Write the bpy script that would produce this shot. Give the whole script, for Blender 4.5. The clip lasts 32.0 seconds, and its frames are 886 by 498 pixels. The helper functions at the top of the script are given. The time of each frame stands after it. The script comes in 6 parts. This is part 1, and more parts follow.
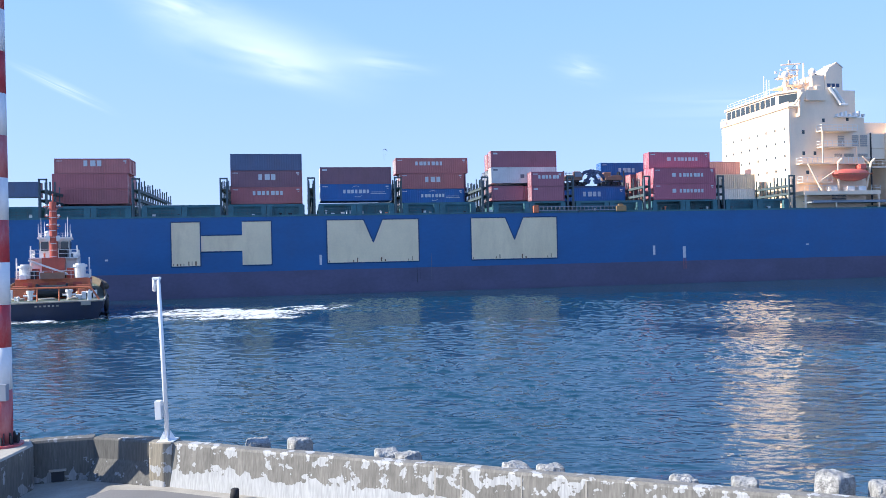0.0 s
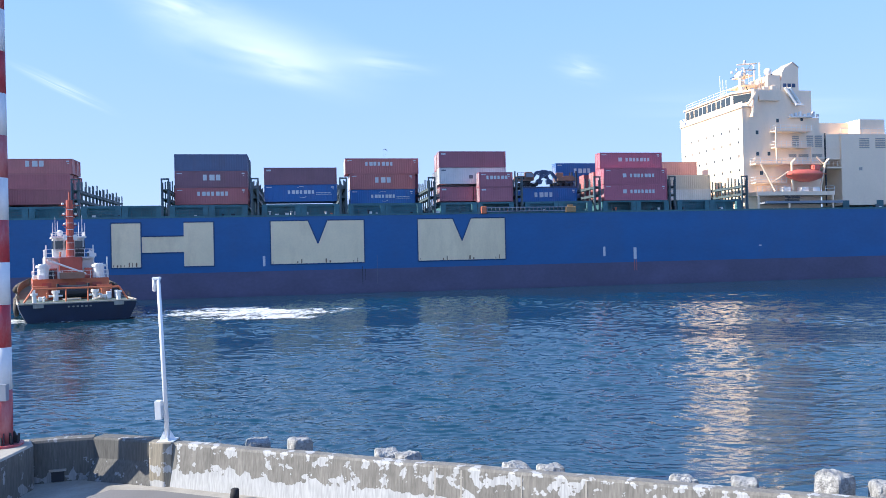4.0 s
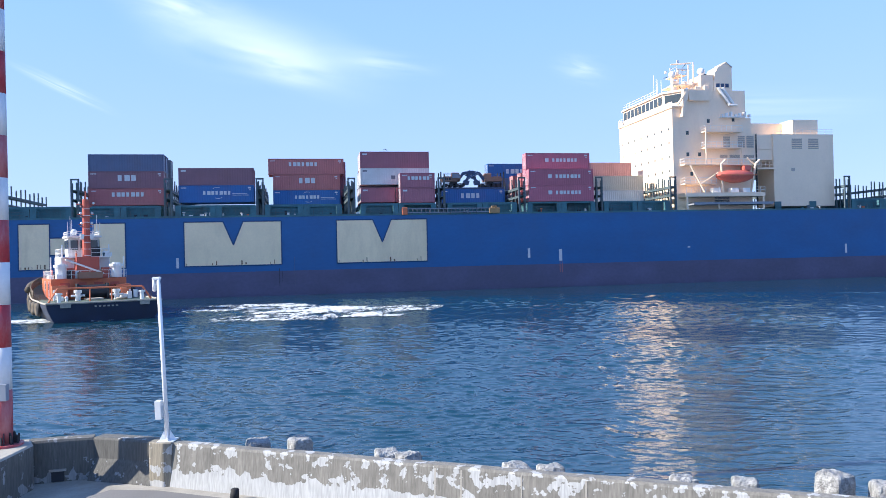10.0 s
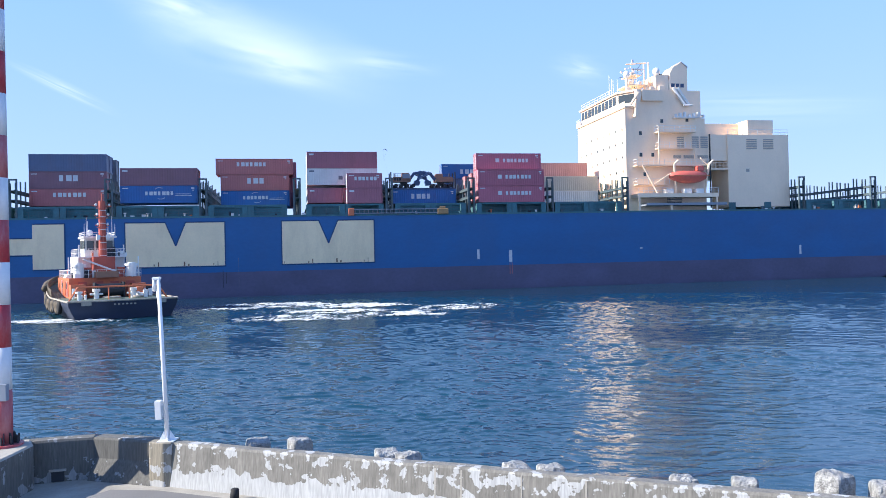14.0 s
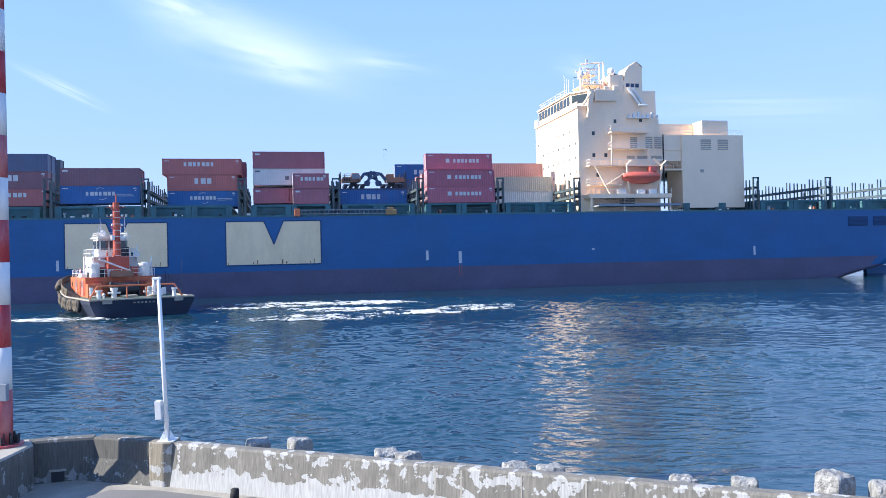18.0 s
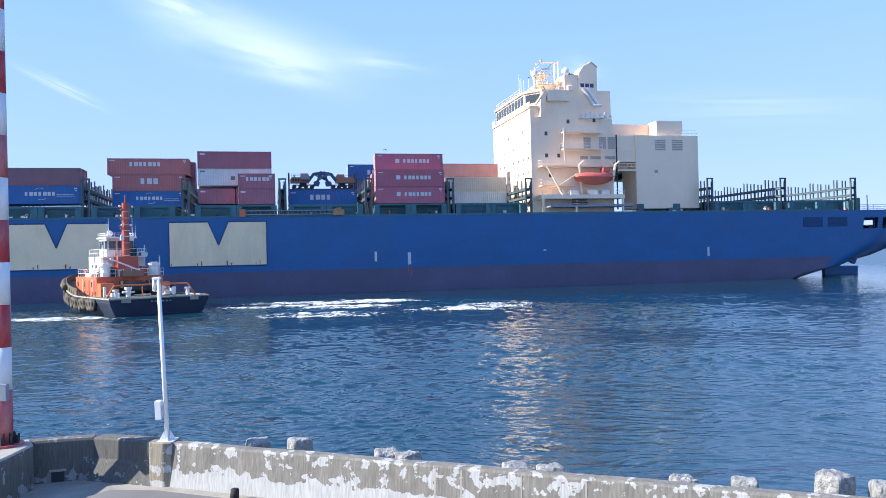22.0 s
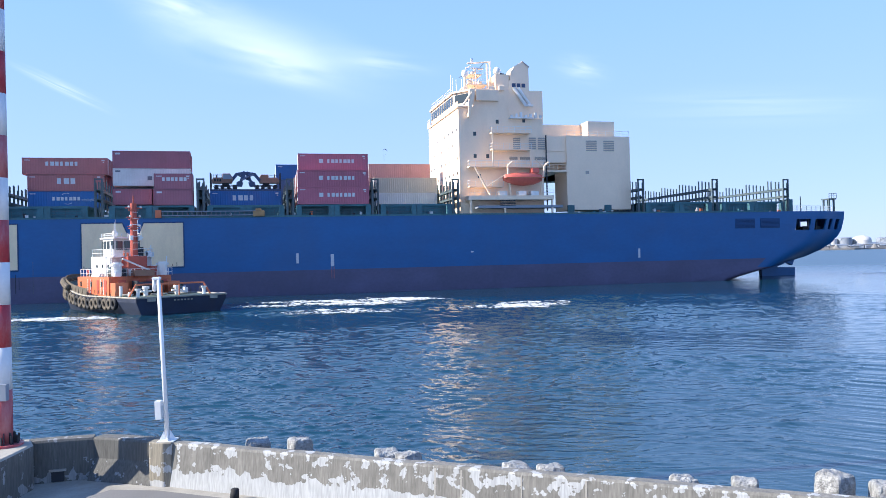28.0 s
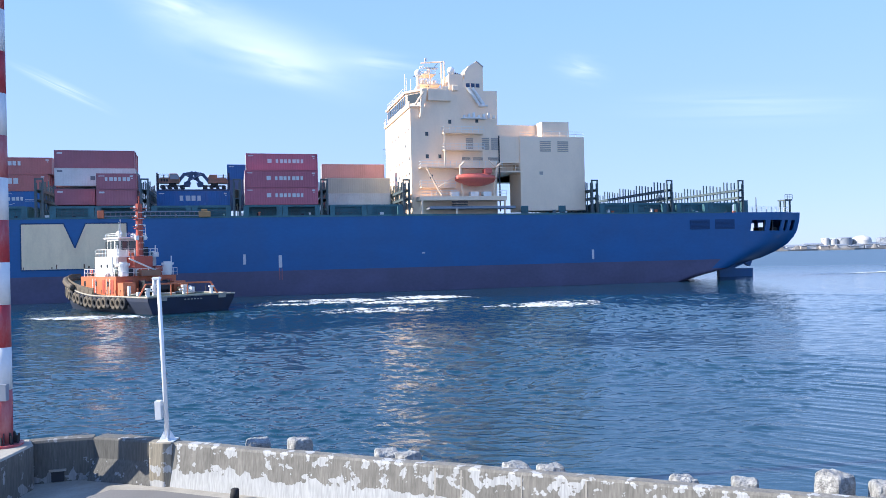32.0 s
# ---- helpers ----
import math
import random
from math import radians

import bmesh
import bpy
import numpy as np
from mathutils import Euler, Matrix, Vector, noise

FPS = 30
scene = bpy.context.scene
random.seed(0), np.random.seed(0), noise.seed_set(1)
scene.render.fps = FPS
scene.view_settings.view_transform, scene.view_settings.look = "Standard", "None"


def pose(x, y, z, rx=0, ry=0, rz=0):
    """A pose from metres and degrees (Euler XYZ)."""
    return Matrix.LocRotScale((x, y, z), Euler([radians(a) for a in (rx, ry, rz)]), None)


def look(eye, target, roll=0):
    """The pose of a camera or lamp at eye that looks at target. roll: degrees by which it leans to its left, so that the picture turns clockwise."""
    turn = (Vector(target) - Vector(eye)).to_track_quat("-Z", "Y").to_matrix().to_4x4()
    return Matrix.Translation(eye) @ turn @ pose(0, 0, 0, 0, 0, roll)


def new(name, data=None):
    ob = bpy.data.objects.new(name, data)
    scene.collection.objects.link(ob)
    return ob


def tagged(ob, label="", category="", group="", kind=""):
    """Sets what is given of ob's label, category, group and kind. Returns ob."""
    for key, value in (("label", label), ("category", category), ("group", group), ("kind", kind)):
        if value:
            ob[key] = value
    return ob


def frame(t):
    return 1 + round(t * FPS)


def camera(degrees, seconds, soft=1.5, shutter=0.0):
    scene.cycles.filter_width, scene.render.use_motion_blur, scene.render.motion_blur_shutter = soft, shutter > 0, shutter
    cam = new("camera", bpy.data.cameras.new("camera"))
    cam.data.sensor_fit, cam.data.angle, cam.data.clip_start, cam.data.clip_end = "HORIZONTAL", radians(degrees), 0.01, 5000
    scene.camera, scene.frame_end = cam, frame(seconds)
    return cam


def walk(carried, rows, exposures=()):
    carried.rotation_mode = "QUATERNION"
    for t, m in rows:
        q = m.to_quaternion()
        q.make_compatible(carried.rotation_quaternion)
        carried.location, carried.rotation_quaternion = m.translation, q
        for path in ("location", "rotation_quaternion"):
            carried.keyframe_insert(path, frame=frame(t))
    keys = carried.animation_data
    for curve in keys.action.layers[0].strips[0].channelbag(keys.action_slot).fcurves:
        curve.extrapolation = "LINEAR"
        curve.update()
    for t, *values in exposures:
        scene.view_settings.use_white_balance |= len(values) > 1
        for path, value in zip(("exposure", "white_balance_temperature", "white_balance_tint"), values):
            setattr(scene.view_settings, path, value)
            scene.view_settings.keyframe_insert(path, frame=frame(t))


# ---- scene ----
# A fixed camera on the upper floor of a building beside a harbour channel.
# Water level is z = 0. The ship's own space: x aft along its near side, y away from the camera, z up from the water.
CAM = pose(0, 0, 6, 90.52, 0, 0) @ pose(0, 0, 0, 0, 0, -1.32)
cam = camera(58.84, 32.0, soft=0.8)
walk(cam, [(0, CAM), (32, CAM)], exposures=[(0, 1.0, 5800, 8.5), (32, 1.0, 5800, 8.5)])

# ---- light ----
SUN_AZ, SUN_EL = radians(260.7), radians(31)      # azimuth from +y towards +x
sun_dir = Vector((math.sin(SUN_AZ) * math.cos(SUN_EL), math.cos(SUN_AZ) * math.cos(SUN_EL), math.sin(SUN_EL)))
world = bpy.data.worlds.new("sky")
scene.world = world
world.use_nodes = True
wn = world.node_tree.nodes
sky = wn.new("ShaderNodeTexSky")
sky.sky_type, sky.sun_disc = "NISHITA", False
sky.sun_elevation, sky.sun_rotation = SUN_EL, SUN_AZ
sky.air_density, sky.dust_density, sky.ozone_density = 1.0, 0.15, 2.0
wn["Background"].inputs["Strength"].default_value = 0.135
haze = wn.new("ShaderNodeMix")                  # thin high haze evens the sky out
haze.data_type = "RGBA"
haze.inputs["Factor"].default_value = 0.9
wco, wsep, ramp = wn.new("ShaderNodeTexCoord"), wn.new("ShaderNodeSeparateXYZ"), wn.new("ShaderNodeValToRGB")
world.node_tree.links.new(wco.outputs["Generated"], wsep.inputs[0])
world.node_tree.links.new(wsep.outputs["Z"], ramp.inputs[0])
for pos, col in ((0.0, (0.485, 0.600, 0.93)), (0.28, (0.342, 0.532, 0.945)), (0.75, (0.165, 0.31, 0.69))):      # pale above the horizon, deeper overhead
    e = ramp.color_ramp.elements[0] if pos == 0 else ramp.color_ramp.elements.new(pos)
    e.position, e.color = pos, (*col, 1)
ramp.color_ramp.elements.remove(ramp.color_ramp.elements[-1])
hscale = wn.new("ShaderNodeVectorMath")
hscale.operation = "SCALE"
hscale.inputs["Scale"].default_value = 4.55
world.node_tree.links.new(ramp.outputs[0], hscale.inputs[0])
world.node_tree.links.new(hscale.outputs[0], haze.inputs[7])
world.node_tree.links.new(sky.outputs[0], haze.inputs[6])
world.node_tree.links.new(haze.outputs[2], wn["Background"].inputs["Color"])
sun = new("sun", bpy.data.lights.new("sun", "SUN"))
sun.data.energy, sun.data.angle, sun.data.color = 5.0, radians(0.5), (1.0, 0.875, 0.72)
sun.matrix_world = look((0, 0, 200), Vector((0, 0, 200)) - sun_dir)


# ---- materials ----
def mat(name, col, rough=0.6, metal=0.0, var=0.12, scale=1.5, fine=14.0, bump=0.1, dist=0.01, dirt=None, dirt_amt=0.25, stretch=(1, 1, 1),
        object_var=0.0):
    """Painted or mineral surface: two scales of colour variation, fine relief, and optional stains."""
    m = bpy.data.materials.new(name)
    m.use_nodes = True
    n, l = m.node_tree.nodes, m.node_tree.links
    b = n["Principled BSDF"]
    b.inputs["Roughness"].default_value, b.inputs["Metallic"].default_value = rough, metal
    co = n.new("ShaderNodeTexCoord")
    mp = n.new("ShaderNodeMapping")
    mp.inputs["Scale"].default_value = stretch
    l.new(co.outputs["Object"], mp.inputs["Vector"])
    n1, n2 = n.new("ShaderNodeTexNoise"), n.new("ShaderNodeTexNoise")
    n1.inputs["Scale"].default_value, n1.inputs["Detail"].default_value = scale, 5
    n2.inputs["Scale"].default_value, n2.inputs["Detail"].default_value = fine, 4
    for t in (n1, n2):
        l.new(mp.outputs[0], t.inputs["Vector"])
    add = n.new("ShaderNodeMath")
    add.operation = "MULTIPLY_ADD"
    l.new(n2.outputs["Fac"], add.inputs[0])
    add.inputs[1].default_value = 0.5
    l.new(n1.outputs["Fac"], add.inputs[2])
    rng = n.new("ShaderNodeMapRange")
    l.new(add.outputs[0], rng.inputs["Value"])
    rng.inputs["From Min"].default_value, rng.inputs["From Max"].default_value = 0.45, 1.05
    rng.inputs["To Min"].default_value, rng.inputs["To Max"].default_value = 1 - var, 1 + var
    mul = n.new("ShaderNodeVectorMath")
    mul.operation = "SCALE"
    mul.inputs[0].default_value = col
    l.new(rng.outputs[0], mul.inputs["Scale"])
    out = mul.outputs[0]
    if object_var:
        oi = n.new("ShaderNodeObjectInfo")
        r2 = n.new("ShaderNodeMapRange")
        l.new(oi.outputs["Random"], r2.inputs["Value"])
        r2.inputs["To Min"].default_value, r2.inputs["To Max"].default_value = 1 - object_var, 1 + object_var
        m2 = n.new("ShaderNodeVectorMath")
        m2.operation = "SCALE"
        l.new(out, m2.inputs[0])
        l.new(r2.outputs[0], m2.inputs["Scale"])
        out = m2.outputs[0]
    if dirt:
        n3 = n.new("ShaderNodeTexNoise")
        n3.inputs["Scale"].default_value, n3.inputs["Detail"].default_value, n3.inputs["Roughness"].default_value = scale * 0.7, 8, 0.7
        mp2 = n.new("ShaderNodeMapping")
        mp2.inputs["Scale"].default_value = (stretch[0], stretch[1], stretch[2] * 0.3)
        mp2.inputs["Location"].default_value = (3.3, 7.1, 1.9)
        l.new(co.outputs["Object"], mp2.inputs["Vector"])
        l.new(mp2.outputs[0], n3.inputs["Vector"])
        r3 = n.new("ShaderNodeMapRange")
        l.new(n3.outputs["Fac"], r3.inputs["Value"])
        r3.inputs["From Min"].default_value, r3.inputs["From Max"].default_value = 0.48, 0.72
        r3.inputs["To Max"].default_value = dirt_amt
        mx = n.new("ShaderNodeMix")
        mx.data_type = "RGBA"
        l.new(r3.outputs[0], mx.inputs["Factor"])
        l.new(out, mx.inputs[6])
        mx.inputs[7].default_value = (*dirt, 1)
        out = mx.outputs[2]
    l.new(out, b.inputs["Base Color"])
    rr = n.new("ShaderNodeMapRange")
    l.new(n1.outputs["Fac"], rr.inputs["Value"])
    rr.inputs["To Min"].default_value, rr.inputs["To Max"].default_value = max(0.03, rough - 0.12), min(1, rough + 0.12)
    l.new(rr.outputs[0], b.inputs["Roughness"])
    if bump:
        bp = n.new("ShaderNodeBump")
        bp.inputs["Strength"].default_value, bp.inputs["Distance"].default_value = bump, dist
        l.new(add.outputs[0], bp.inputs["Height"])
        l.new(bp.outputs[0], b.inputs["Normal"])
    return m


M = {}
RUST = (0.16, 0.07, 0.035)
M["hull_blue"] = mat("hull_blue", (0.017, 0.110, 0.298), 0.45, scale=0.12, fine=1.2, var=0.16, bump=0.06, dist=0.05, dirt=(0.04, 0.105, 0.23), dirt_amt=0.4, stretch=(1, 1, 2))
M["hull_brown"] = mat("hull_brown", (0.110, 0.100, 0.170), 0.7, scale=0.15, fine=1.5, var=0.22, bump=0.1, dist=0.05, dirt=(0.085, 0.08, 0.125), dirt_amt=0.6, stretch=(1, 1, 1.5))
M["cream"] = mat("cream_paint", (0.92, 0.73, 0.47), 0.55, scale=0.3, fine=3, var=0.08, dirt=(0.45, 0.30, 0.16), dirt_amt=0.38)
M["white_steel"] = mat("white_steel", (0.95, 0.74, 0.535), 0.5, scale=0.25, fine=3, var=0.05, dirt=(0.55, 0.42, 0.30), dirt_amt=0.30)
M["white"] = mat("white_paint", (0.80, 0.79, 0.76), 0.45, scale=0.8, fine=8, var=0.06, dirt=(0.45, 0.36, 0.28), dirt_amt=0.3)
M["deck_green"] = mat("deck_green", (0.055, 0.155, 0.185), 0.6, scale=0.4, fine=4, var=0.3, dirt=(0.06, 0.05, 0.04), dirt_amt=0.5)
M["lash_steel"] = mat("lashing_steel", (0.085, 0.12, 0.135), 0.6, scale=0.8, fine=5, var=0.3, dirt=(0.15, 0.12, 0.06), dirt_amt=0.5)
M["dark"] = mat("dark_steel", (0.02, 0.023, 0.03), 0.6, var=0.3)
M["rubber"] = mat("black_rubber", (0.018, 0.018, 0.020), 0.8, var=0.3, scale=3)
M["old_tyre"] = mat("worn_tyre", (0.12, 0.098, 0.072), 0.85, var=0.4, scale=3)
M["glass"] = mat("window_glass", (0.05, 0.065, 0.075), 0.08, var=0.1, bump=0)
M["lettering"] = mat("white_lettering", (0.62, 0.62, 0.63), 0.5, var=0.1, scale=3)
M["orange_red"] = mat("orange_gel", (0.64, 0.15, 0.11), 0.4, var=0.1, dirt=(0.42, 0.10, 0.07), dirt_amt=0.3)
M["tug_orange"] = mat("tug_orange", (0.60, 0.17, 0.075), 0.5, var=0.14, scale=0.9, fine=6, dirt=(0.25, 0.09, 0.04), dirt_amt=0.45)
M["tug_mast"] = mat("tug_mast_orange", (0.42, 0.085, 0.055), 0.5, var=0.14, dirt=(0.22, 0.06, 0.04), dirt_amt=0.4)
M["tug_hull"] = mat("tug_hull_navy", (0.020, 0.030, 0.062), 0.6, var=0.3, scale=0.5, dirt=(0.045, 0.036, 0.034), dirt_amt=0.4)
M["strake"] = mat("worn_strake", (0.36, 0.33, 0.27), 0.8, var=0.25, dirt=(0.12, 0.08, 0.05), dirt_amt=0.5)
M["tug_deck"] = mat("tug_deck", (0.10, 0.14, 0.11), 0.8, var=0.25, dirt=(0.12, 0.07, 0.04), dirt_amt=0.4)
M["lamp_white"] = mat("white_lamp_paint", (0.82, 0.83, 0.84), 0.35, var=0.06, scale=3, fine=20, dirt=(0.5, 0.48, 0.44), dirt_amt=0.3)
M["galv"] = mat("galvanised_steel", (0.58, 0.60, 0.62), 0.42, metal=0.55, var=0.12, scale=4, fine=30)
M["red_paint"] = mat("red_paint", (0.36, 0.035, 0.05), 0.5, var=0.12, scale=2, fine=16, dirt=(0.55, 0.42, 0.42), dirt_amt=0.55)
M["pole_white"] = mat("pole_white_paint", (0.70, 0.72, 0.74), 0.5, var=0.08, scale=2, fine=16, dirt=(0.40, 0.38, 0.36), dirt_amt=0.4)
M["asphalt"] = mat("asphalt", (0.17, 0.165, 0.16), 0.9, var=0.16, scale=0.8, fine=40, bump=0.3, dist=0.01)
M["concrete"] = mat("concrete", (0.34, 0.32, 0.28), 0.9, var=0.2, scale=1.2, fine=22, bump=0.4, dist=0.02, dirt=(0.15, 0.14, 0.12), dirt_amt=0.5)
M["block"] = mat("weathered_concrete", (0.33, 0.33, 0.325), 0.95, var=0.6, scale=8, fine=30, bump=1.0, dist=0.09, dirt=(0.11, 0.11, 0.105), dirt_amt=0.75)
M["sand"] = mat("shore_sand", (0.21, 0.205, 0.20), 0.95, var=0.3, scale=0.02, fine=0.2, bump=0)
M["shore_green"] = mat("shore_scrub", (0.07, 0.09, 0.06), 0.95, var=0.4, scale=0.05, fine=0.4, bump=0)
M["tank_white"] = mat("tank_white", (0.60, 0.585, 0.56), 0.5, var=0.05, scale=0.05, fine=0.4, bump=0)
M["tank_grey"] = mat("tank_grey", (0.25, 0.28, 0.33), 0.6, var=0.08, scale=0.05, fine=0.4, bump=0)
M["rust"] = mat("rust_run", (0.20, 0.11, 0.06), 0.8, var=0.3)
M["vent_blue"] = mat("vent_blue", (0.010, 0.052, 0.15), 0.6, var=0.15)
M["louvre"] = mat("louvre_grey", (0.42, 0.37, 0.32), 0.6, var=0.08)
M["machine_orange"] = mat("machine_orange", (0.26, 0.14, 0.09), 0.5, var=0.2)
M["machine_yellow"] = mat("machine_yellow", (0.36, 0.22, 0.09), 0.5, var=0.2)
M["machine_blue"] = mat("machine_blue", (0.035, 0.065, 0.14), 0.45, var=0.2)
for key, col in (("box_red", (0.42, 0.13, 0.135)), ("box_orange", (0.46, 0.155, 0.145)), ("box_crimson", (0.44, 0.125, 0.17)), ("box_maroon", (0.34, 0.12, 0.15)),
                 ("box_purple", (0.22, 0.105, 0.13)), ("box_navy", (0.10, 0.13, 0.22)), ("box_blue", (0.03, 0.13, 0.36)), ("box_white", (0.62, 0.60, 0.58)),
                 ("box_beige", (0.52, 0.47, 0.38)), ("box_grey", (0.16, 0.17, 0.20)), ("box_faded", (0.50, 0.25, 0.23))):
    M[key] = mat(key, col, 0.5, scale=0.5, fine=5, var=0.12, bump=0.05, dirt=RUST if col[1] < 0.3 else (0.34, 0.26, 0.18), dirt_amt=0.25, object_var=0.10)


def wall_paint(name, lo, hi, gain, base_col, paint, flakes=0.0, top_flakes=0.0):
    """Concrete with peeling white paint, whole near the foot and in flakes above."""
    m = mat(name, base_col, 0.9, var=0.25, scale=2.4, fine=20, bump=0.35, dist=0.02, dirt=(0.13, 0.125, 0.11), dirt_amt=0.7, stretch=(1.6, 1.6, 0.45))
    n, l = m.node_tree.nodes, m.node_tree.links
    b = n["Principled BSDF"]
    base = b.inputs["Base Color"].links[0].from_socket
    co = n.new("ShaderNodeTexCoord")
    sep = n.new("ShaderNodeSeparateXYZ")
    l.new(co.outputs["Object"], sep.inputs[0])
    no, vo = n.new("ShaderNodeTexNoise"), n.new("ShaderNodeTexNoise")
    no.inputs["Scale"].default_value, no.inputs["Detail"].default_value = 2.9, 3.5
    vo.inputs["Scale"].default_value, vo.inputs["Detail"].default_value = 13, 4
    l.new(co.outputs["Object"], no.inputs["Vector"])
    l.new(co.outputs["Object"], vo.inputs["Vector"])
    up = n.new("ShaderNodeMapRange")
    l.new(sep.outputs["Z"], up.inputs["Value"])
    up.inputs["From Min"].default_value, up.inputs["From Max"].default_value = 0.8, 1.9
    ramp = n.new("ShaderNodeValToRGB")       # whole at the foot, mostly gone above it, larger flakes under the coping
    l.new(up.outputs[0], ramp.inputs[0])
    stops = ((lo, gain), (hi, flakes - 0.03), (hi + 0.18, flakes - 0.02), (1.66, flakes + top_flakes), (1.765, flakes + top_flakes), (1.795, flakes - 0.03))
    els = ramp.color_ramp.elements
    while len(els) < len(stops):
        els.new(0.5)
    for e, (z, v) in zip(els, stops):
        e.position = (z - 0.8) / 1.1
        e.color = (v + 0.2, v + 0.2, v + 0.2, 1)
    h = n.new("ShaderNodeMath")
    h.operation = "SUBTRACT"
    l.new(ramp.outputs["Color"], h.inputs[0])
    h.inputs[1].default_value = 0.2
    s = n.new("ShaderNodeMath")
    s.operation = "ADD"
    l.new(no.outputs["Fac"], s.inputs[0])
    l.new(h.outputs[0], s.inputs[1])
    s2 = n.new("ShaderNodeMath")
    s2.operation = "MULTIPLY_ADD"
    l.new(vo.outputs["Fac"], s2.inputs[0])
    s2.inputs[1].default_value = 0.22
    l.new(s.outputs[0], s2.inputs[2])
    r = n.new("ShaderNodeMapRange")
    l.new(s2.outputs[0], r.inputs["Value"])
    r.inputs["From Min"].default_value, r.inputs["From Max"].default_value = 0.628, 0.640
    mx = n.new("ShaderNodeMix")
    mx.data_type = "RGBA"
    l.new(r.outputs[0], mx.inputs["Factor"])
    l.new(base, mx.inputs[6])
    mx.inputs[7].default_value = paint
    smp, st = n.new("ShaderNodeMapping"), n.new("ShaderNodeTexNoise")     # water runs down the face
    smp.inputs["Scale"].default_value = (5, 5, 0.5)
    l.new(co.outputs["Object"], smp.inputs[0])
    l.new(smp.outputs[0], st.inputs["Vector"])
    st.inputs["Detail"].default_value = 3
    sr = n.new("ShaderNodeMapRange")
    l.new(st.outputs["Fac"], sr.inputs["Value"])
    sr.inputs["From Min"].default_value, sr.inputs["From Max"].default_value = 0.36, 0.62
    sr.inputs["To Min"].default_value, sr.inputs["To Max"].default_value = 0.80, 1.08
    runs = n.new("ShaderNodeMix")
    runs.data_type, runs.blend_type = "RGBA", "MULTIPLY"
    runs.inputs["Factor"].default_value = 1
    l.new(mx.outputs[2], runs.inputs[6])
    l.new(sr.outputs[0], runs.inputs[7])
    l.new(runs.outputs[2], b.inputs["Base Color"])
    return m


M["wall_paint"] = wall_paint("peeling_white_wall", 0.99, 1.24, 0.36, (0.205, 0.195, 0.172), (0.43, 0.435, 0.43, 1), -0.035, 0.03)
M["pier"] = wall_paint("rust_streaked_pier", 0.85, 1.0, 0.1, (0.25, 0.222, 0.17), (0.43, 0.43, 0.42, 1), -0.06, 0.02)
# bare stained concrete; base and flake colours darkened to carry the corner's shade
M["bare_shade_wall"] = wall_paint("bare_stained_shade_wall", 0.8, 1.3, -0.015, (0.125, 0.122, 0.112), (0.29, 0.295, 0.295, 1), -0.08)


def water_mat():
    m = bpy.data.materials.new("harbour_water")
    m.use_nodes = True
    n, l = m.node_tree.nodes, m.node_tree.links
    b = n["Principled BSDF"]
    b.inputs["Base Color"].default_value = (0.008, 0.041, 0.066, 1)
    b.inputs["Roughness"].default_value = 0.04
    b.inputs["IOR"].default_value = 1.52
    co = n.new("ShaderNodeTexCoord")
    prev = None
    for scale, stretch, rot, strength, dist in ((0.10, (1, 1.6, 1), 0.3, 0.15, 0.40), (2.2, (0.6, 1.6, 1), -0.1, 0.42, 0.05), (6.5, (0.6, 2.2, 1), 0.1, 0.2, 0.022)):
        mp = n.new("ShaderNodeMapping")
        mp.inputs["Scale"].default_value, mp.inputs["Rotation"].default_value = stretch, (0, 0, rot)
        l.new(co.outputs["Object"], mp.inputs["Vector"])
        t = n.new("ShaderNodeTexNoise")
        t.inputs["Scale"].default_value, t.inputs["Detail"].default_value, t.inputs["Distortion"].default_value = scale, 2.5, 0.3
        l.new(mp.outputs[0], t.inputs["Vector"])
        bp = n.new("ShaderNodeBump")
        bp.inputs["Strength"].default_value, bp.inputs["Distance"].default_value = strength, dist
        l.new(t.outputs["Fac"], bp.inputs["Height"])
        if prev:
            l.new(prev.outputs[0], bp.inputs["Normal"])
        prev = bp
    l.new(prev.outputs[0], b.inputs["Normal"])
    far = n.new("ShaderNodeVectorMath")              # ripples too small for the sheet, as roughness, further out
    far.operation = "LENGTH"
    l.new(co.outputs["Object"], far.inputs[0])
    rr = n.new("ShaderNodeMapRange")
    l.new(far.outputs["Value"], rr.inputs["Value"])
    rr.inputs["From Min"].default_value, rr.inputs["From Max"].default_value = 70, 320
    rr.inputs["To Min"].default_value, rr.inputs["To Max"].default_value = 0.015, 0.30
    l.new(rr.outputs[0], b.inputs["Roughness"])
    return m


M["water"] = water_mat()


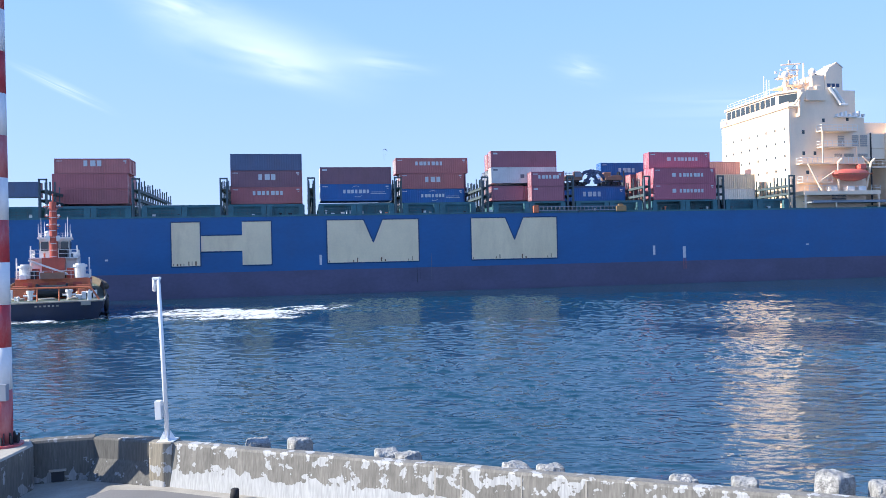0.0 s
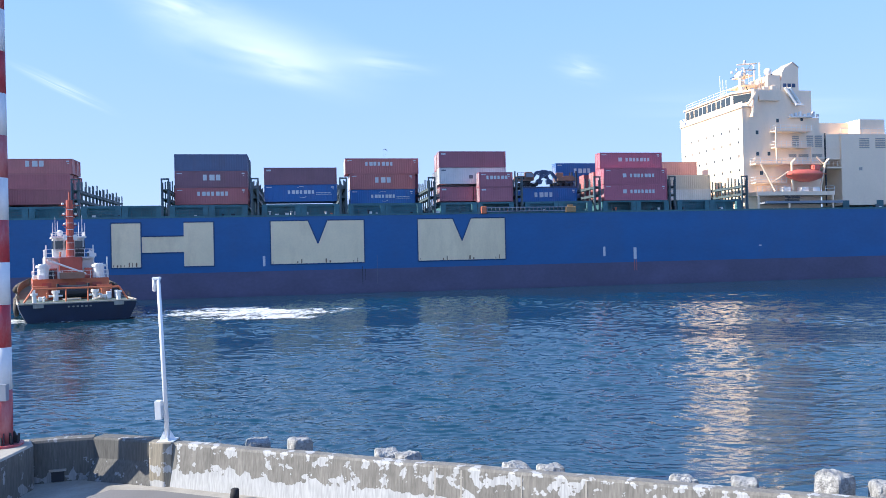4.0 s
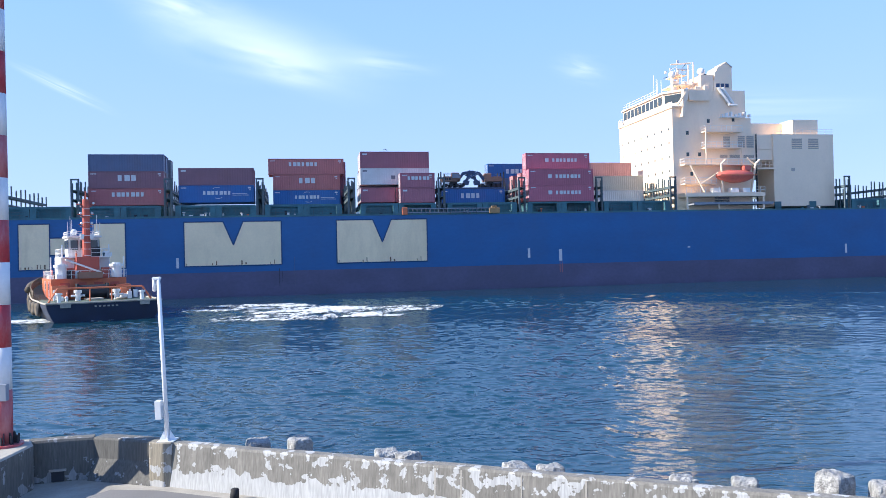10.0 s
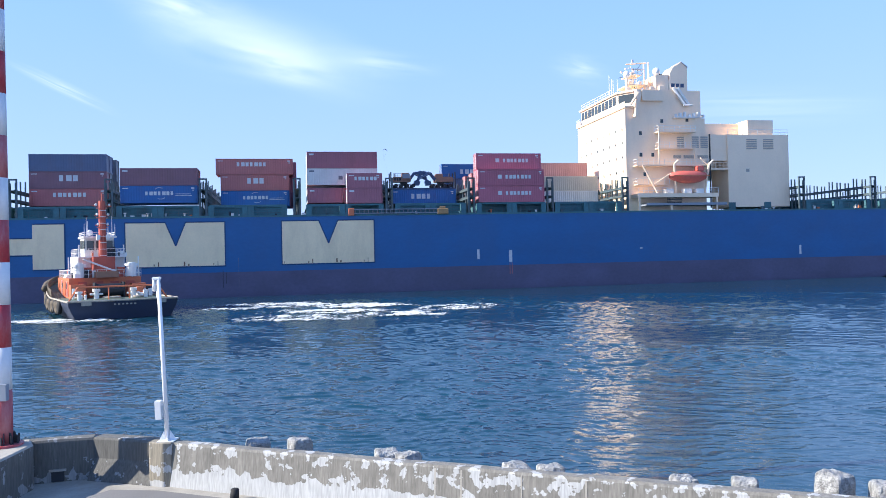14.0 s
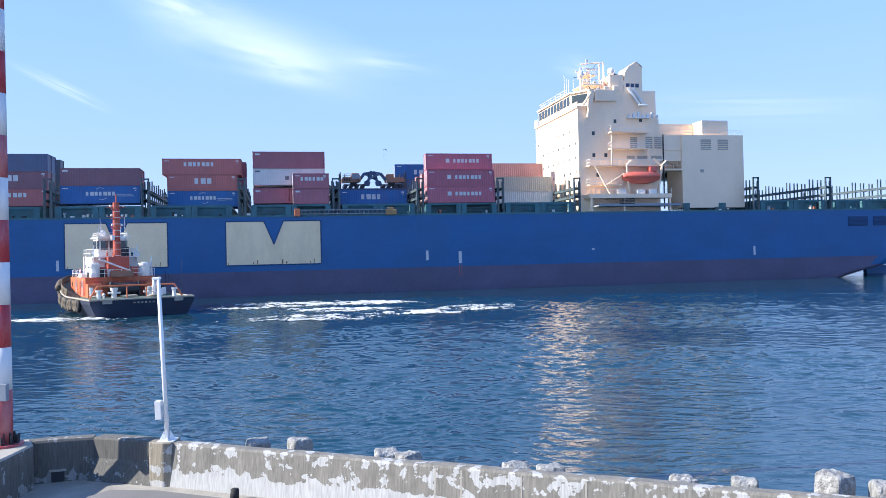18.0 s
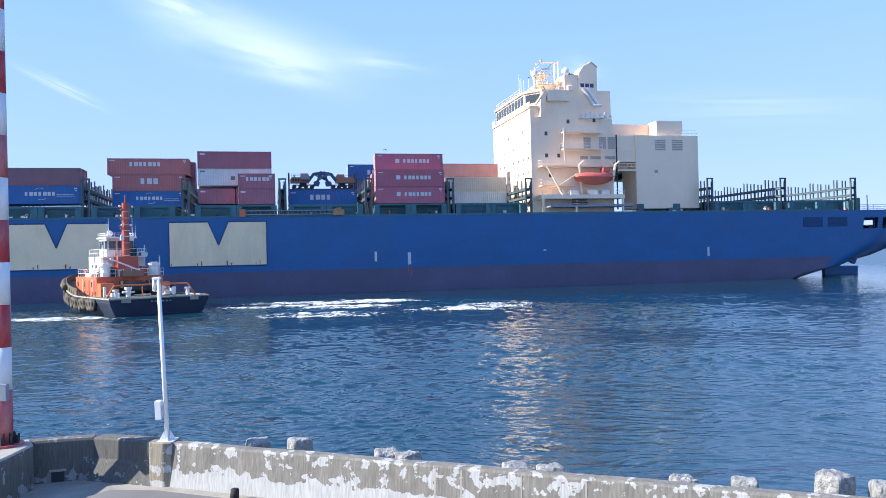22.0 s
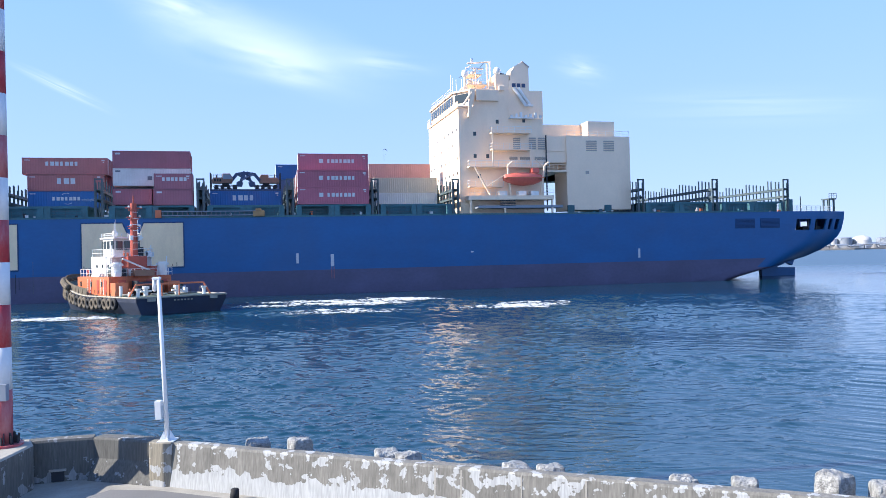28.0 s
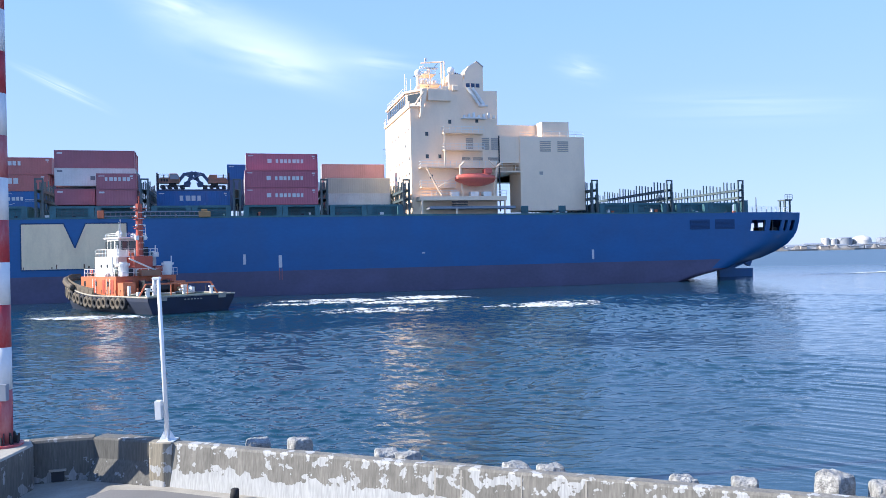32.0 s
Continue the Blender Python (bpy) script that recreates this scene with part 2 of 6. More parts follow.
def foam_mat():
    """Bubbly white foam that thins out to nothing where its cover is low."""
    m = mat("foam", (0.60, 0.63, 0.63), 0.8, var=0.14, scale=1.0, fine=6, bump=0.5, dist=0.06)
    n, l = m.node_tree.nodes, m.node_tree.links
    at_, co, no = n.new("ShaderNodeAttribute"), n.new("ShaderNodeTexCoord"), n.new("ShaderNodeTexNoise")
    at_.attribute_name = "cover"
    sq = n.new("ShaderNodeMapping")
    sq.inputs["Scale"].default_value = (1, 0.22, 1)
    l.new(co.outputs["Object"], sq.inputs["Vector"])
    l.new(sq.outputs[0], no.inputs["Vector"])
    no.inputs["Scale"].default_value, no.inputs["Detail"].default_value, no.inputs["Roughness"].default_value = 2.4, 4, 0.65
    ad, mr = n.new("ShaderNodeMath"), n.new("ShaderNodeMapRange")
    ad.operation = "MULTIPLY_ADD"
    l.new(no.outputs["Fac"], ad.inputs[0])
    ad.inputs[1].default_value = 2.0
    l.new(at_.outputs["Fac"], ad.inputs[2])
    l.new(ad.outputs[0], mr.inputs["Value"])
    mr.inputs["From Min"].default_value, mr.inputs["From Max"].default_value = 1.20, 1.75
    l.new(mr.outputs[0], n["Principled BSDF"].inputs["Alpha"])
    return m


M["foam"] = foam_mat()


# ---- building helpers ----
def thing(name, label, category, m=None, group="", kind=""):
    ob = new(name)
    ob.empty_display_size = 0.2
    if m is not None:
        ob.matrix_world = m
    return tagged(ob, label, category, group, kind)


def part(name, bm, material, parent, label="", smooth=False):
    """Links a bmesh as one mesh object under a thing or a part."""
    me = bpy.data.meshes.new(name)
    bm.normal_update()
    bm.to_mesh(me)
    bm.free()
    for mm in (material if isinstance(material, (list, tuple)) else [material]):
        me.materials.append(mm)
    if smooth:
        for p in me.polygons:
            p.use_smooth = True
    ob = new(name, me)
    ob.parent = parent
    if label:
        tagged(ob, label)
    return ob


def box(bm, x0, y0, z0, x1, y1, z1, mi=0):
    v = [bm.verts.new(p) for p in ((x0, y0, z0), (x1, y0, z0), (x1, y1, z0), (x0, y1, z0), (x0, y0, z1), (x1, y0, z1), (x1, y1, z1), (x0, y1, z1))]
    for f in ((0, 3, 2, 1), (4, 5, 6, 7), (0, 1, 5, 4), (1, 2, 6, 5), (2, 3, 7, 6), (3, 0, 4, 7)):
        bm.faces.new([v[i] for i in f]).material_index = mi
    return v


def bar(bm, a, b, r, seg=6, r2=None):
    """A round bar from a to b."""
    a, b = Vector(a), Vector(b)
    d = (b - a).normalized()
    s = d.orthogonal().normalized()
    t = d.cross(s)
    r2 = r if r2 is None else r2
    ring = [[bm.verts.new(p + (s * math.cos(2 * math.pi * i / seg) + t * math.sin(2 * math.pi * i / seg)) * rr) for i in range(seg)] for p, rr in ((a, r), (b, r2))]
    for i in range(seg):
        j = (i + 1) % seg
        bm.faces.new((ring[0][i], ring[0][j], ring[1][j], ring[1][i]))
    bm.faces.new(ring[0][::-1])
    bm.faces.new(ring[1])


def prism(bm, pts, lo, hi, axis="y"):
    """A flat outline, in the two axes other than axis, drawn out from lo to hi."""
    def P(p, q):
        return {"y": (p[0], q, p[1]), "x": (q, p[0], p[1]), "z": (p[0], p[1], q)}[axis]
    a = [bm.verts.new(P(p, lo)) for p in pts]
    b = [bm.verts.new(P(p, hi)) for p in pts]
    n = len(pts)
    bm.faces.new(a[::-1])
    bm.faces.new(b)
    for i in range(n):
        bm.faces.new((a[i], a[(i + 1) % n], b[(i + 1) % n], b[i]))
    bmesh.ops.recalc_face_normals(bm, faces=bm.faces[:])


def torus(bm, m, R, r, seg=14, ring=7):
    rows = []
    for i in range(seg):
        a = 2 * math.pi * i / seg
        rows.append([bm.verts.new(m @ Vector(((R + r * math.cos(2 * math.pi * j / ring)) * math.cos(a), (R + r * math.cos(2 * math.pi * j / ring)) * math.sin(a),
                                              r * math.sin(2 * math.pi * j / ring)))) for j in range(ring)])
    for i in range(seg):
        for j in range(ring):
            bm.faces.new((rows[i][j], rows[(i + 1) % seg][j], rows[(i + 1) % seg][(j + 1) % ring], rows[i][(j + 1) % ring]))


def dome(bm, c, r, seg=14, rows=7, squash=1.0, full=True):
    lo = -math.pi / 2 if full else 0
    grid = []
    for j in range(rows + 1):
        a = lo + (math.pi / 2 - lo) * j / rows
        grid.append([bm.verts.new((c[0] + r * math.cos(a) * math.cos(2 * math.pi * i / seg), c[1] + r * math.cos(a) * math.sin(2 * math.pi * i / seg),
                                   c[2] + r * math.sin(a) * squash)) for i in range(seg)])
    for j in range(rows):
        for i in range(seg):
            bm.faces.new((grid[j][i], grid[j][(i + 1) % seg], grid[j + 1][(i + 1) % seg], grid[j + 1][i]))
    bmesh.ops.remove_doubles(bm, verts=bm.verts[:], dist=1e-4)


def railing(bm, pts, height=1.0, r=0.03, step=1.5, rails=2):
    """Posts and rails along a line of points."""
    for a, b in zip(pts, pts[1:]):
        a, b = Vector(a), Vector(b)
        n = max(1, round((b - a).length / step))
        for i in range(n + 1):
            p = a.lerp(b, i / n)
            bar(bm, p, p + Vector((0, 0, height)), r, 4)
        for k in range(rails):
            h = Vector((0, 0, height * (k + 1) / rails))
            bar(bm, a + h, b + h, r, 4)


cargo = []          # things that ride on the ship, with their pose in its space


# ---- setting ----
def sea_sheet():
    """One sheet to the horizon, with wind waves where the water is near enough to show them."""
    r = [12.0]
    while r[-1] < 120:
        r.append(r[-1] * 1.0023)
    while r[-1] < 300:
        r.append(r[-1] * 1.006)
    while r[-1] < 4600:
        r.append(r[-1] * 1.035)
    a = np.concatenate((np.radians([-88, -70, -55, -45]), np.radians(np.linspace(-34, 34, 600)), np.radians([45, 55, 70, 88])))
    rr, aa = np.meshgrid(np.array(r), a, indexing="ij")
    x, y = rr * np.sin(aa), rr * np.cos(aa)
    z = np.zeros_like(x)
    rng = np.random.RandomState(4)
    gust = np.zeros_like(x)               # rougher and calmer patches
    for k in range(14):
        lam, ang = rng.uniform(14, 60), rng.uniform(0, 6.28)
        gust += np.sin(2 * np.pi / lam * (x * math.cos(ang) + y * math.sin(ang)) + rng.uniform(0, 6.28))
    gust = np.clip(1.0 + 0.16 * gust, 0.45, 1.6)
    wx = 0.35 * np.sin(0.55 * x + 0.31 * y) + 0.22 * np.sin(1.3 * x - 0.9 * y + 1.0)      # bends the crests
    wy = 0.35 * np.sin(0.42 * y - 0.5 * x + 2.0) + 0.22 * np.sin(1.1 * y + 1.2 * x)
    sx, sy = np.zeros_like(x), np.zeros_like(x)      # drawn together at the crests
    for k in range(84):
        lam = 0.17 * 16 ** (k / 83)
        ang = radians(85) + rng.normal(0, 0.42) if k % 6 else rng.uniform(0, 6.28)
        q = 2 * np.pi / lam
        amp = SEA_SLOPE * math.sqrt(2 / 84) / q * gust
        if lam > 0.45:                    # short steep chop, calmer in the lee of the wall
            amp = amp * (1.4 if lam < 1.15 else 0.95 if lam < 1.7 else 0.6) * (0.6 + 0.4 * np.clip((rr - 30) / 50, 0, 1))
        fade = np.clip((lam / (np.where(rr < 120, 0.0023, 0.006) * rr) - 2.0) / 2.0, 0, 1)
        ph = q * ((x + wx) * math.cos(ang) + (y + wy) * math.sin(ang)) + rng.uniform(0, 6.28)
        z += amp * fade * np.sin(ph)
        sx += amp * fade * np.cos(ph) * math.cos(ang)
        sy += amp * fade * np.cos(ph) * math.sin(ang)
    x, y = x + 0.9 * sx, y + 0.9 * sy
    nr, na = x.shape
    idx = np.arange(nr * na).reshape(nr, na)
    quads = np.stack((idx[:-1, :-1], idx[:-1, 1:], idx[1:, 1:], idx[1:, :-1]), -1).reshape(-1, 4)[:, ::-1]
    me = bpy.data.meshes.new("water")
    me.vertices.add(nr * na)
    me.vertices.foreach_set("co", np.stack((x, y, z), -1).astype(np.float32).ravel())
    me.loops.add(quads.size)
    me.loops.foreach_set("vertex_index", quads.astype(np.int32).ravel())
    me.polygons.add(len(quads))
    me.polygons.foreach_set("loop_start", np.arange(0, quads.size, 4, dtype=np.int32))
    me.polygons.foreach_set("use_smooth", np.ones(len(quads), dtype=bool))
    me.update(calc_edges=True)
    me.materials.append(M["water"])
    return new("water", me)


SEA_SLOPE = 0.16
water = sea_sheet()
tagged(water, "rippled dark blue harbour water", "water", kind="structure")

# quay floor in front of the building
W0, W1 = Vector((-6.63, 18.41, 0)), Vector((5.82, 13.39, 0))     # inner top edge of the long wall
WD = (W1 - W0).normalized()
WN = Vector((-WD.y, WD.x, 0))                                    # towards the sea
WE = W0 + WD * 40
B0, B1, B2 = Vector((-9.82, 18.74, 0)), Vector((-8.60, 19.13, 0)), Vector((-6.88, 18.56, 0))     # bent back wall beside the beacon
bm = bmesh.new()
outline = [(-60, -8), (WE.x, -8), (WE.x + WN.x * 0.4, WE.y + WN.y * 0.4), (W0.x + WN.x * 0.4, W0.y + WN.y * 0.4), (B1.x, B1.y + 0.3), (B0.x, B0.y + 0.3), (-60, 19.0)]
prism(bm, outline, -3, 0.80, "z")
ground = part("ground", bm, M["concrete"], None)
tagged(ground, "worn concrete quay floor", "ground", kind="structure")
bm = bmesh.new()
a0, a1 = W0 - WN * 0.62 + WD * 0.1, WE - WN * 0.62
prism(bm, [(a0.x - 0.95, a0.y + 0.20), (a0.x + 0.2, a0.y + 0.05), (a1.x, a1.y), (a1.x - 14, -6), (-9, -6), (-8.2, 17.2)], 0.80, 0.84, "z")
road = part("road", bm, M["asphalt"], None)
tagged(road, "smooth grey asphalt surface on the quay", "road", kind="structure")


def wall_piece(name, a, b, thick, top, label, battered=0.10, m="wall_paint", skirt=None):
    """A concrete parapet from a to b, with a rounded coping and a slightly battered inner face."""
    d = (b - a).normalized()
    nrm = Vector((-d.y, d.x, 0))
    L = (b - a).length
    bm = bmesh.new()
    low = [(-battered, 0.5), (-battered, 0.62)] if skirt is None else [(-battered, 0.5), (-battered, 0.82), (-0.01, skirt)]
    prof = low + [(0, top - 0.05), (0.03, top), (thick - 0.05, top), (thick, top - 0.05), (thick, -1.5), (0.0, -1.5)]
    n = max(2, int(L / 1.2))
    rows = []
    for i in range(n + 1):
        jig = 0.012 * math.sin(i * 2.3)
        rows.append([bm.verts.new((L * i / n, q[0], q[1] + (jig if q[1] > 1 else 0))) for q in prof])
    for i in range(n):
        for j in range(len(prof)):
            k = (j + 1) % len(prof)
            bm.faces.new((rows[i][j], rows[i][k], rows[i + 1][k], rows[i + 1][j]))
    bm.faces.new(rows[0][::-1])
    bm.faces.new(rows[-1])
    bmesh.ops.recalc_face_normals(bm, faces=bm.faces[:])
    ob = part(name, bm, M[m], None)
    ob.matrix_world = Matrix(((d.x, nrm.x, 0, a.x), (d.y, nrm.y, 0, a.y), (0, 0, 1, 0), (0, 0, 0, 1)))
    return tagged(ob, label, "wall", kind="structure")


sea_wall = wall_piece("wall_sea", W0, WE, 0.32, 1.80, "weathered concrete sea wall with peeling white paint")
wall_piece("wall_back", B0 - (B1 - B0).normalized() * 0.45, B1, 0.45, 1.80, "shaded stained concrete parapet", 0.02, "bare_shade_wall")
wall_piece("wall_bend", B1, B2, 0.45, 1.795, "stained concrete parapet in a shade-darkened colour with a few white flakes", 0.22, "bare_shade_wall", 1.30)
bm = bmesh.new()
prism(bm, [(-6.99, 18.56), (-6.97, 18.37), (-6.60, 18.23), (-6.40, 18.26), (-6.40, 18.9), (-6.9, 18.9)], 0.6, 1.815, "z")
bmesh.ops.bevel(bm, geom=bm.edges[:], offset=0.02, segments=1, affect="EDGES")
tagged(part("wall_pier", bm, M["pier"], None), "short stained concrete pier at the bend of the sea wall", "pier", kind="structure")

# mortared joints of the sea wall
for along in (6.87, 7.43, 8.67, 9.92):
    bm = bmesh.new()
    prism(bm, [(-0.106, 0.62), (-0.005, 1.745), (0.06, 1.745), (0.06, 0.62)], along - 0.016, along + 0.016, "x")
    part("joint", bm, M["concrete"], sea_wall)

# concrete pedestal of the beacon
bm = bmesh.new()
prism(bm, [(-15, 11.8), (-9.70, 14.73), (-9.61, 16.86), (-9.65, 18.35), (-10.0, 18.9), (-15, 19.1)], 0.6, 1.835, "z")
bmesh.ops.bevel(bm, geom=bm.edges[:], offset=0.04, segments=1, affect="EDGES")
# shade painted by facing: sides get the darkened wall colour, the top stays pale
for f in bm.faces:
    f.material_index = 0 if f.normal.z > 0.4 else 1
ped = part("plinth", bm, [M["concrete"], M["bare_shade_wall"]], None)
tagged(ped, "pale concrete plinth with shade-darkened sides under the striped beacon mast", "plinth", kind="structure")

# sloping revetment outside the wall
bm = bmesh.new()
o, e = W0 + WN * 0.45 - WD * 3, WE + WN * 0.45
vs = [bm.verts.new(p) for p in (o + Vector((0, 0, 1.0)), e + Vector((0, 0, 1.0)), e + WN * 2.4 + Vector((0, 0, 0.75)), o + WN * 2.4 + Vector((0, 0, 0.75)),
                                e + WN * 6 + Vector((0, 0, -2)), o + WN * 6 + Vector((0, 0, -2)))]
bm.faces.new((vs[0], vs[1], vs[2], vs[3]))
bm.faces.new((vs[3], vs[2], vs[4], vs[5]))
rev = part("revetment", bm, M["concrete"], None)
tagged(rev, "sloping concrete revetment outside the sea wall", "revetment", kind="structure")

# ---- armour blocks ----

def armour_block(x, y, top, w, turn, tilt):
    h = top - 0.92
    bm = bmesh.new()
    box(bm, -1, -1, -1, 1, 1, 1)
    bmesh.ops.subdivide_edges(bm, edges=bm.edges[:], cuts=9, use_grid_fill=True)
    for v in bm.verts:                     # rounded, worn corners
        p = v.co / (abs(v.co.x) ** 9 + abs(v.co.y) ** 9 + abs(v.co.z) ** 9) ** (1 / 9)
        v.co = Vector((p.x * w / 2, p.y * w / 2, (p.z + 1) * h / 2))
        k = noise.noise(Vector((v.co.x * 5 + x * 3, v.co.y * 5, v.co.z * 5)))
        k2 = noise.noise(Vector((v.co.x * 14 + x * 3, v.co.y * 14, v.co.z * 14)))
        if v.co.z > 0.02:
            v.co += v.co.normalized() * (k * 0.035 + k2 * 0.018)
    ob = part("armour_block", bm, M["block"], None, smooth=False)
    ob.matrix_world = pose(x, y, 0.90, tilt, tilt * 0.6, turn)
    return tagged(ob, "rough weathered concrete armour block behind the sea wall", "block", group="armour blocks")


for x, y, top, w, turn, tilt in ((-4.68, 19.35, 1.63, 0.56, 20, 4), (-3.54, 18.89, 1.75, 0.51, 32, 0), (-1.43, 18.04, 1.61, 0.54, 12, 5), (-0.87, 17.81, 1.61, 0.50, 40, -4),
                                 (1.40, 16.88, 1.55, 0.52, 25, 8), (2.18, 16.6, 1.56, 0.52, 10, -3), (4.63, 15.6, 1.55, 0.46, 15, 3), (5.70, 15.17, 1.61, 0.47, -12, 1),
                                 (7.12, 14.58, 1.86, 0.53, 28, 2), (7.92, 14.26, 1.74, 0.50, -8, 1)):
    armour_block(x, y, top, w, turn, tilt)

# ---- striped beacon mast ----
mast = thing("beacon_mast", "tall red and white striped steel beacon mast bolted to a plinth", "mast", pose(-10.31, 18.3, 1.835))
R = 0.20
z = 0.0
for i in range(13):
    h = 1.30 if i == 0 else 0.985
    bm = bmesh.new()
    bar(bm, (0, 0, z), (0, 0, z + h), R - 0.003 * i, 28, R - 0.003 * (i + 1))
    part("stripe", bm, M["red_paint"] if i % 2 == 0 else M["pole_white"], mast, "faded red band" if i % 2 == 0 else "dull white band", smooth=True)
    z += h
bm = bmesh.new()
bar(bm, (0, 0, 0), (0, 0, 0.05), R + 0.22, 28)
part("base_flange", bm, M["red_paint"], mast)
for i in range(10):
    a = 2 * math.pi * i / 10 + 0.2
    bm = bmesh.new()
    prism(bm, [(R - 0.02, 0.05), (R + 0.13, 0.05), (R + 0.04, 0.30), (R - 0.02, 0.32)], -0.012, 0.012)
    g = part("gusset", bm, M["dark"], mast)
    g.matrix_local = pose(0, 0, 0, 0, 0, math.degrees(a))
    bm = bmesh.new()
    bar(bm, (R + 0.11, 0.07, 0.05), (R + 0.11, 0.07, 0.24), 0.02, 6)
    b = part("bolt", bm, M["dark"], mast)
    b.matrix_local = pose(0, 0, 0, 0, 0, math.degrees(a) + 14)
bm = bmesh.new()
box(bm, 0.06, -R - 0.12, 1.08, 0.24, -R + 0.02, 1.46)
part("junction_box", bm, M["tank_grey"], mast, "small grey junction box")

# ---- lamp post ----
lamp = thing("lamp_post", "slim white lamp post on a flared foot with a white box", "street lamp", pose(-6.59, 18.55, 1.80, 0, -2.2, 0))
bm = bmesh.new()
bar(bm, (0, 0, 0.05), (0, 0, 3.86), 0.054, 14, 0.044)
part("pole", bm, M["lamp_white"], lamp, smooth=True)
bm = bmesh.new()
box(bm, -0.20, -0.20, 0, 0.20, 0.20, 0.025)
part("base_plate", bm, M["lamp_white"], lamp)
for a in (0, 90, 180, 270):
    bm = bmesh.new()
    prism(bm, [(0.05, 0.02), (0.19, 0.02), (0.06, 0.26)], -0.008, 0.008)
    g = part("gusset", bm, M["lamp_white"], lamp)
    g.matrix_local = pose(0, 0, 0, 0, 0, a + 20)
bm = bmesh.new()
box(bm, -0.14, -0.05, 3.80, 0.06, 0.05, 3.87)
bmesh.ops.bevel(bm, geom=bm.edges[:], offset=0.015, segments=2, affect="EDGES")
part("arm", bm, M["lamp_white"], lamp)
bm = bmesh.new()
bar(bm, (-0.105, 0, 3.56), (-0.105, 0, 3.81), 0.05, 14, 0.038)
dome(bm, (-0.105, 0, 3.56), 0.05, 14, 6, 0.7)
part("lamp_head", bm, M["white"], lamp, "small white lamp head", smooth=True)
bm = bmesh.new()
box(bm, -0.235, -0.09, 0.52, -0.085, 0.09, 0.96)
bmesh.ops.bevel(bm, geom=bm.edges[:], offset=0.012, segments=2, affect="EDGES")
cab = part("control_box", bm, M["white"], lamp, "white control box strapped to the pole")
for z in (0.60, 0.84):
    bm = bmesh.new()
    box(bm, -0.09, -0.03, z, -0.06, 0.03, z + 0.04)
    part("bracket", bm, M["lamp_white"], lamp)

# small dark post at the foot of the sea wall
p = W0 + WD * 2.28 - WN * 0.42
post = thing("bollard", "short black rubber post at the foot of the wall", "bollard", pose(p.x, p.y, 0.80, 0, 6, -20))
bm = bmesh.new()
bar(bm, (0, 0, 0), (0, 0, 0.22), 0.10, 12, 0.092)
dome(bm, (0, 0, 0.22), 0.092, 12, 3, 0.4, full=False)
part("post", bm, M["rubber"], post, smooth=True)
# drain opening in the back wall
dp = B0.lerp(B1, 0.38)
dr = thing("drain_opening", "dark square drain opening in the parapet", "drain", pose(dp.x + 0.01, dp.y - 0.03, 0.92, 0, 0, 17.7))
bm = bmesh.new()
box(bm, -0.14, -0.02, -0.10, 0.14, 0.02, 0.14)
part("hole", bm, M["dark"], dr)
bm = bmesh.new()
box(bm, -0.19, -0.04, 0.14, 0.19, 0.02, 0.19)
part("lintel", bm, M["concrete"], dr)


# ---- container ship ----
BEAM = 32.2
MID = BEAM / 2
ship = thing("container_ship", "huge blue container ship with cream block markings, partly laden, under way", "ship")


def smooth01(x):
    x = min(1, max(0, x))
    return x * x * (3 - 2 * x)


# height: stern end, where the taper starts, width left at the end, bow end
LEVELS = [(-6.0, 88, 60, 0.02, -168), (-2.0, 91, 72, 0.02, -172), (0.0, 93.2, 81, 0.02, -170), (1.2, 97.2, 86, 0.03, -171), (2.4, 104.4, 91, 0.10, -172), (4.15, 106.6, 94, 0.50, -174),
          (5.5, 108.3, 97, 0.66, -175), (7.0, 110.0, 99, 0.75, -176), (8.4, 111.0, 100, 0.79, -178), (9.6, 111.6, 101, 0.81, -179), (11.8, 112.0, 102, 0.83, -180), (13.35, 112.0, 103, 0.84, -181)]
STATIONS = 230


def hull_point(lev, s):
    z, ue, us, we, ub = lev
    u = -145 + s * (ue + 145) if s >= 0 else -145 + (-s) * (ub + 145)
    if s >= 0:
        k = smooth01((u - us) / (ue - us)) if u > us else 0
        hb = MID * (1 - (1 - we) * k ** 1.15)
    else:
        hb = MID * max(0.012, 1 - ((-s) ** 2.2))
    return u, hb, z


bm = bmesh.new()
grid = {}
ss = [-1 + i / 12 for i in range(12)] + [i / STATIONS for i in range(STATIONS + 1)]
for j, lev in enumerate(LEVELS):
    for i, s in enumerate(ss):
        u, hb, z = hull_point(lev, s)
        for side in (0, 1):
            grid[i, j, side] = bm.verts.new((u, MID + (hb if side else -hb), z))
NS, NL = len(ss), len(LEVELS)
for j in range(NL - 1):
    for i in range(NS - 1):
        for side in (0, 1):
            q = [grid[i, j, side], grid[i + 1, j, side], grid[i + 1, j + 1, side], grid[i, j + 1, side]]
            um = (q[0].co.x + q[2].co.x) / 2
            # open sides of the mooring deck at the stern
            if j == NL - 3 and (98.4 < um < 101.9 or 102.6 < um < 106.4 or 107.2 < um < 109.0 or 109.7 < um < 110.3):
                continue
            f = bm.faces.new(q if side == 0 else q[::-1])
            # boot topping faces go blue towards the stern: haze put into the colour
            f.material_index = 1 if LEVELS[j + 1][0] <= 4.2 and um < 90 + 2 * (4.2 - LEVELS[j + 1][0]) else 0
    for i in (0, NS - 1):
        q = [grid[i, j, 0], grid[i, j, 1], grid[i, j + 1, 1], grid[i, j + 1, 0]]
        if i and j == NL - 3:
            continue
        bm.faces.new(q[::-1] if i == 0 else q).material_index = 1 if LEVELS[j + 1][0] <= 4.2 else 0
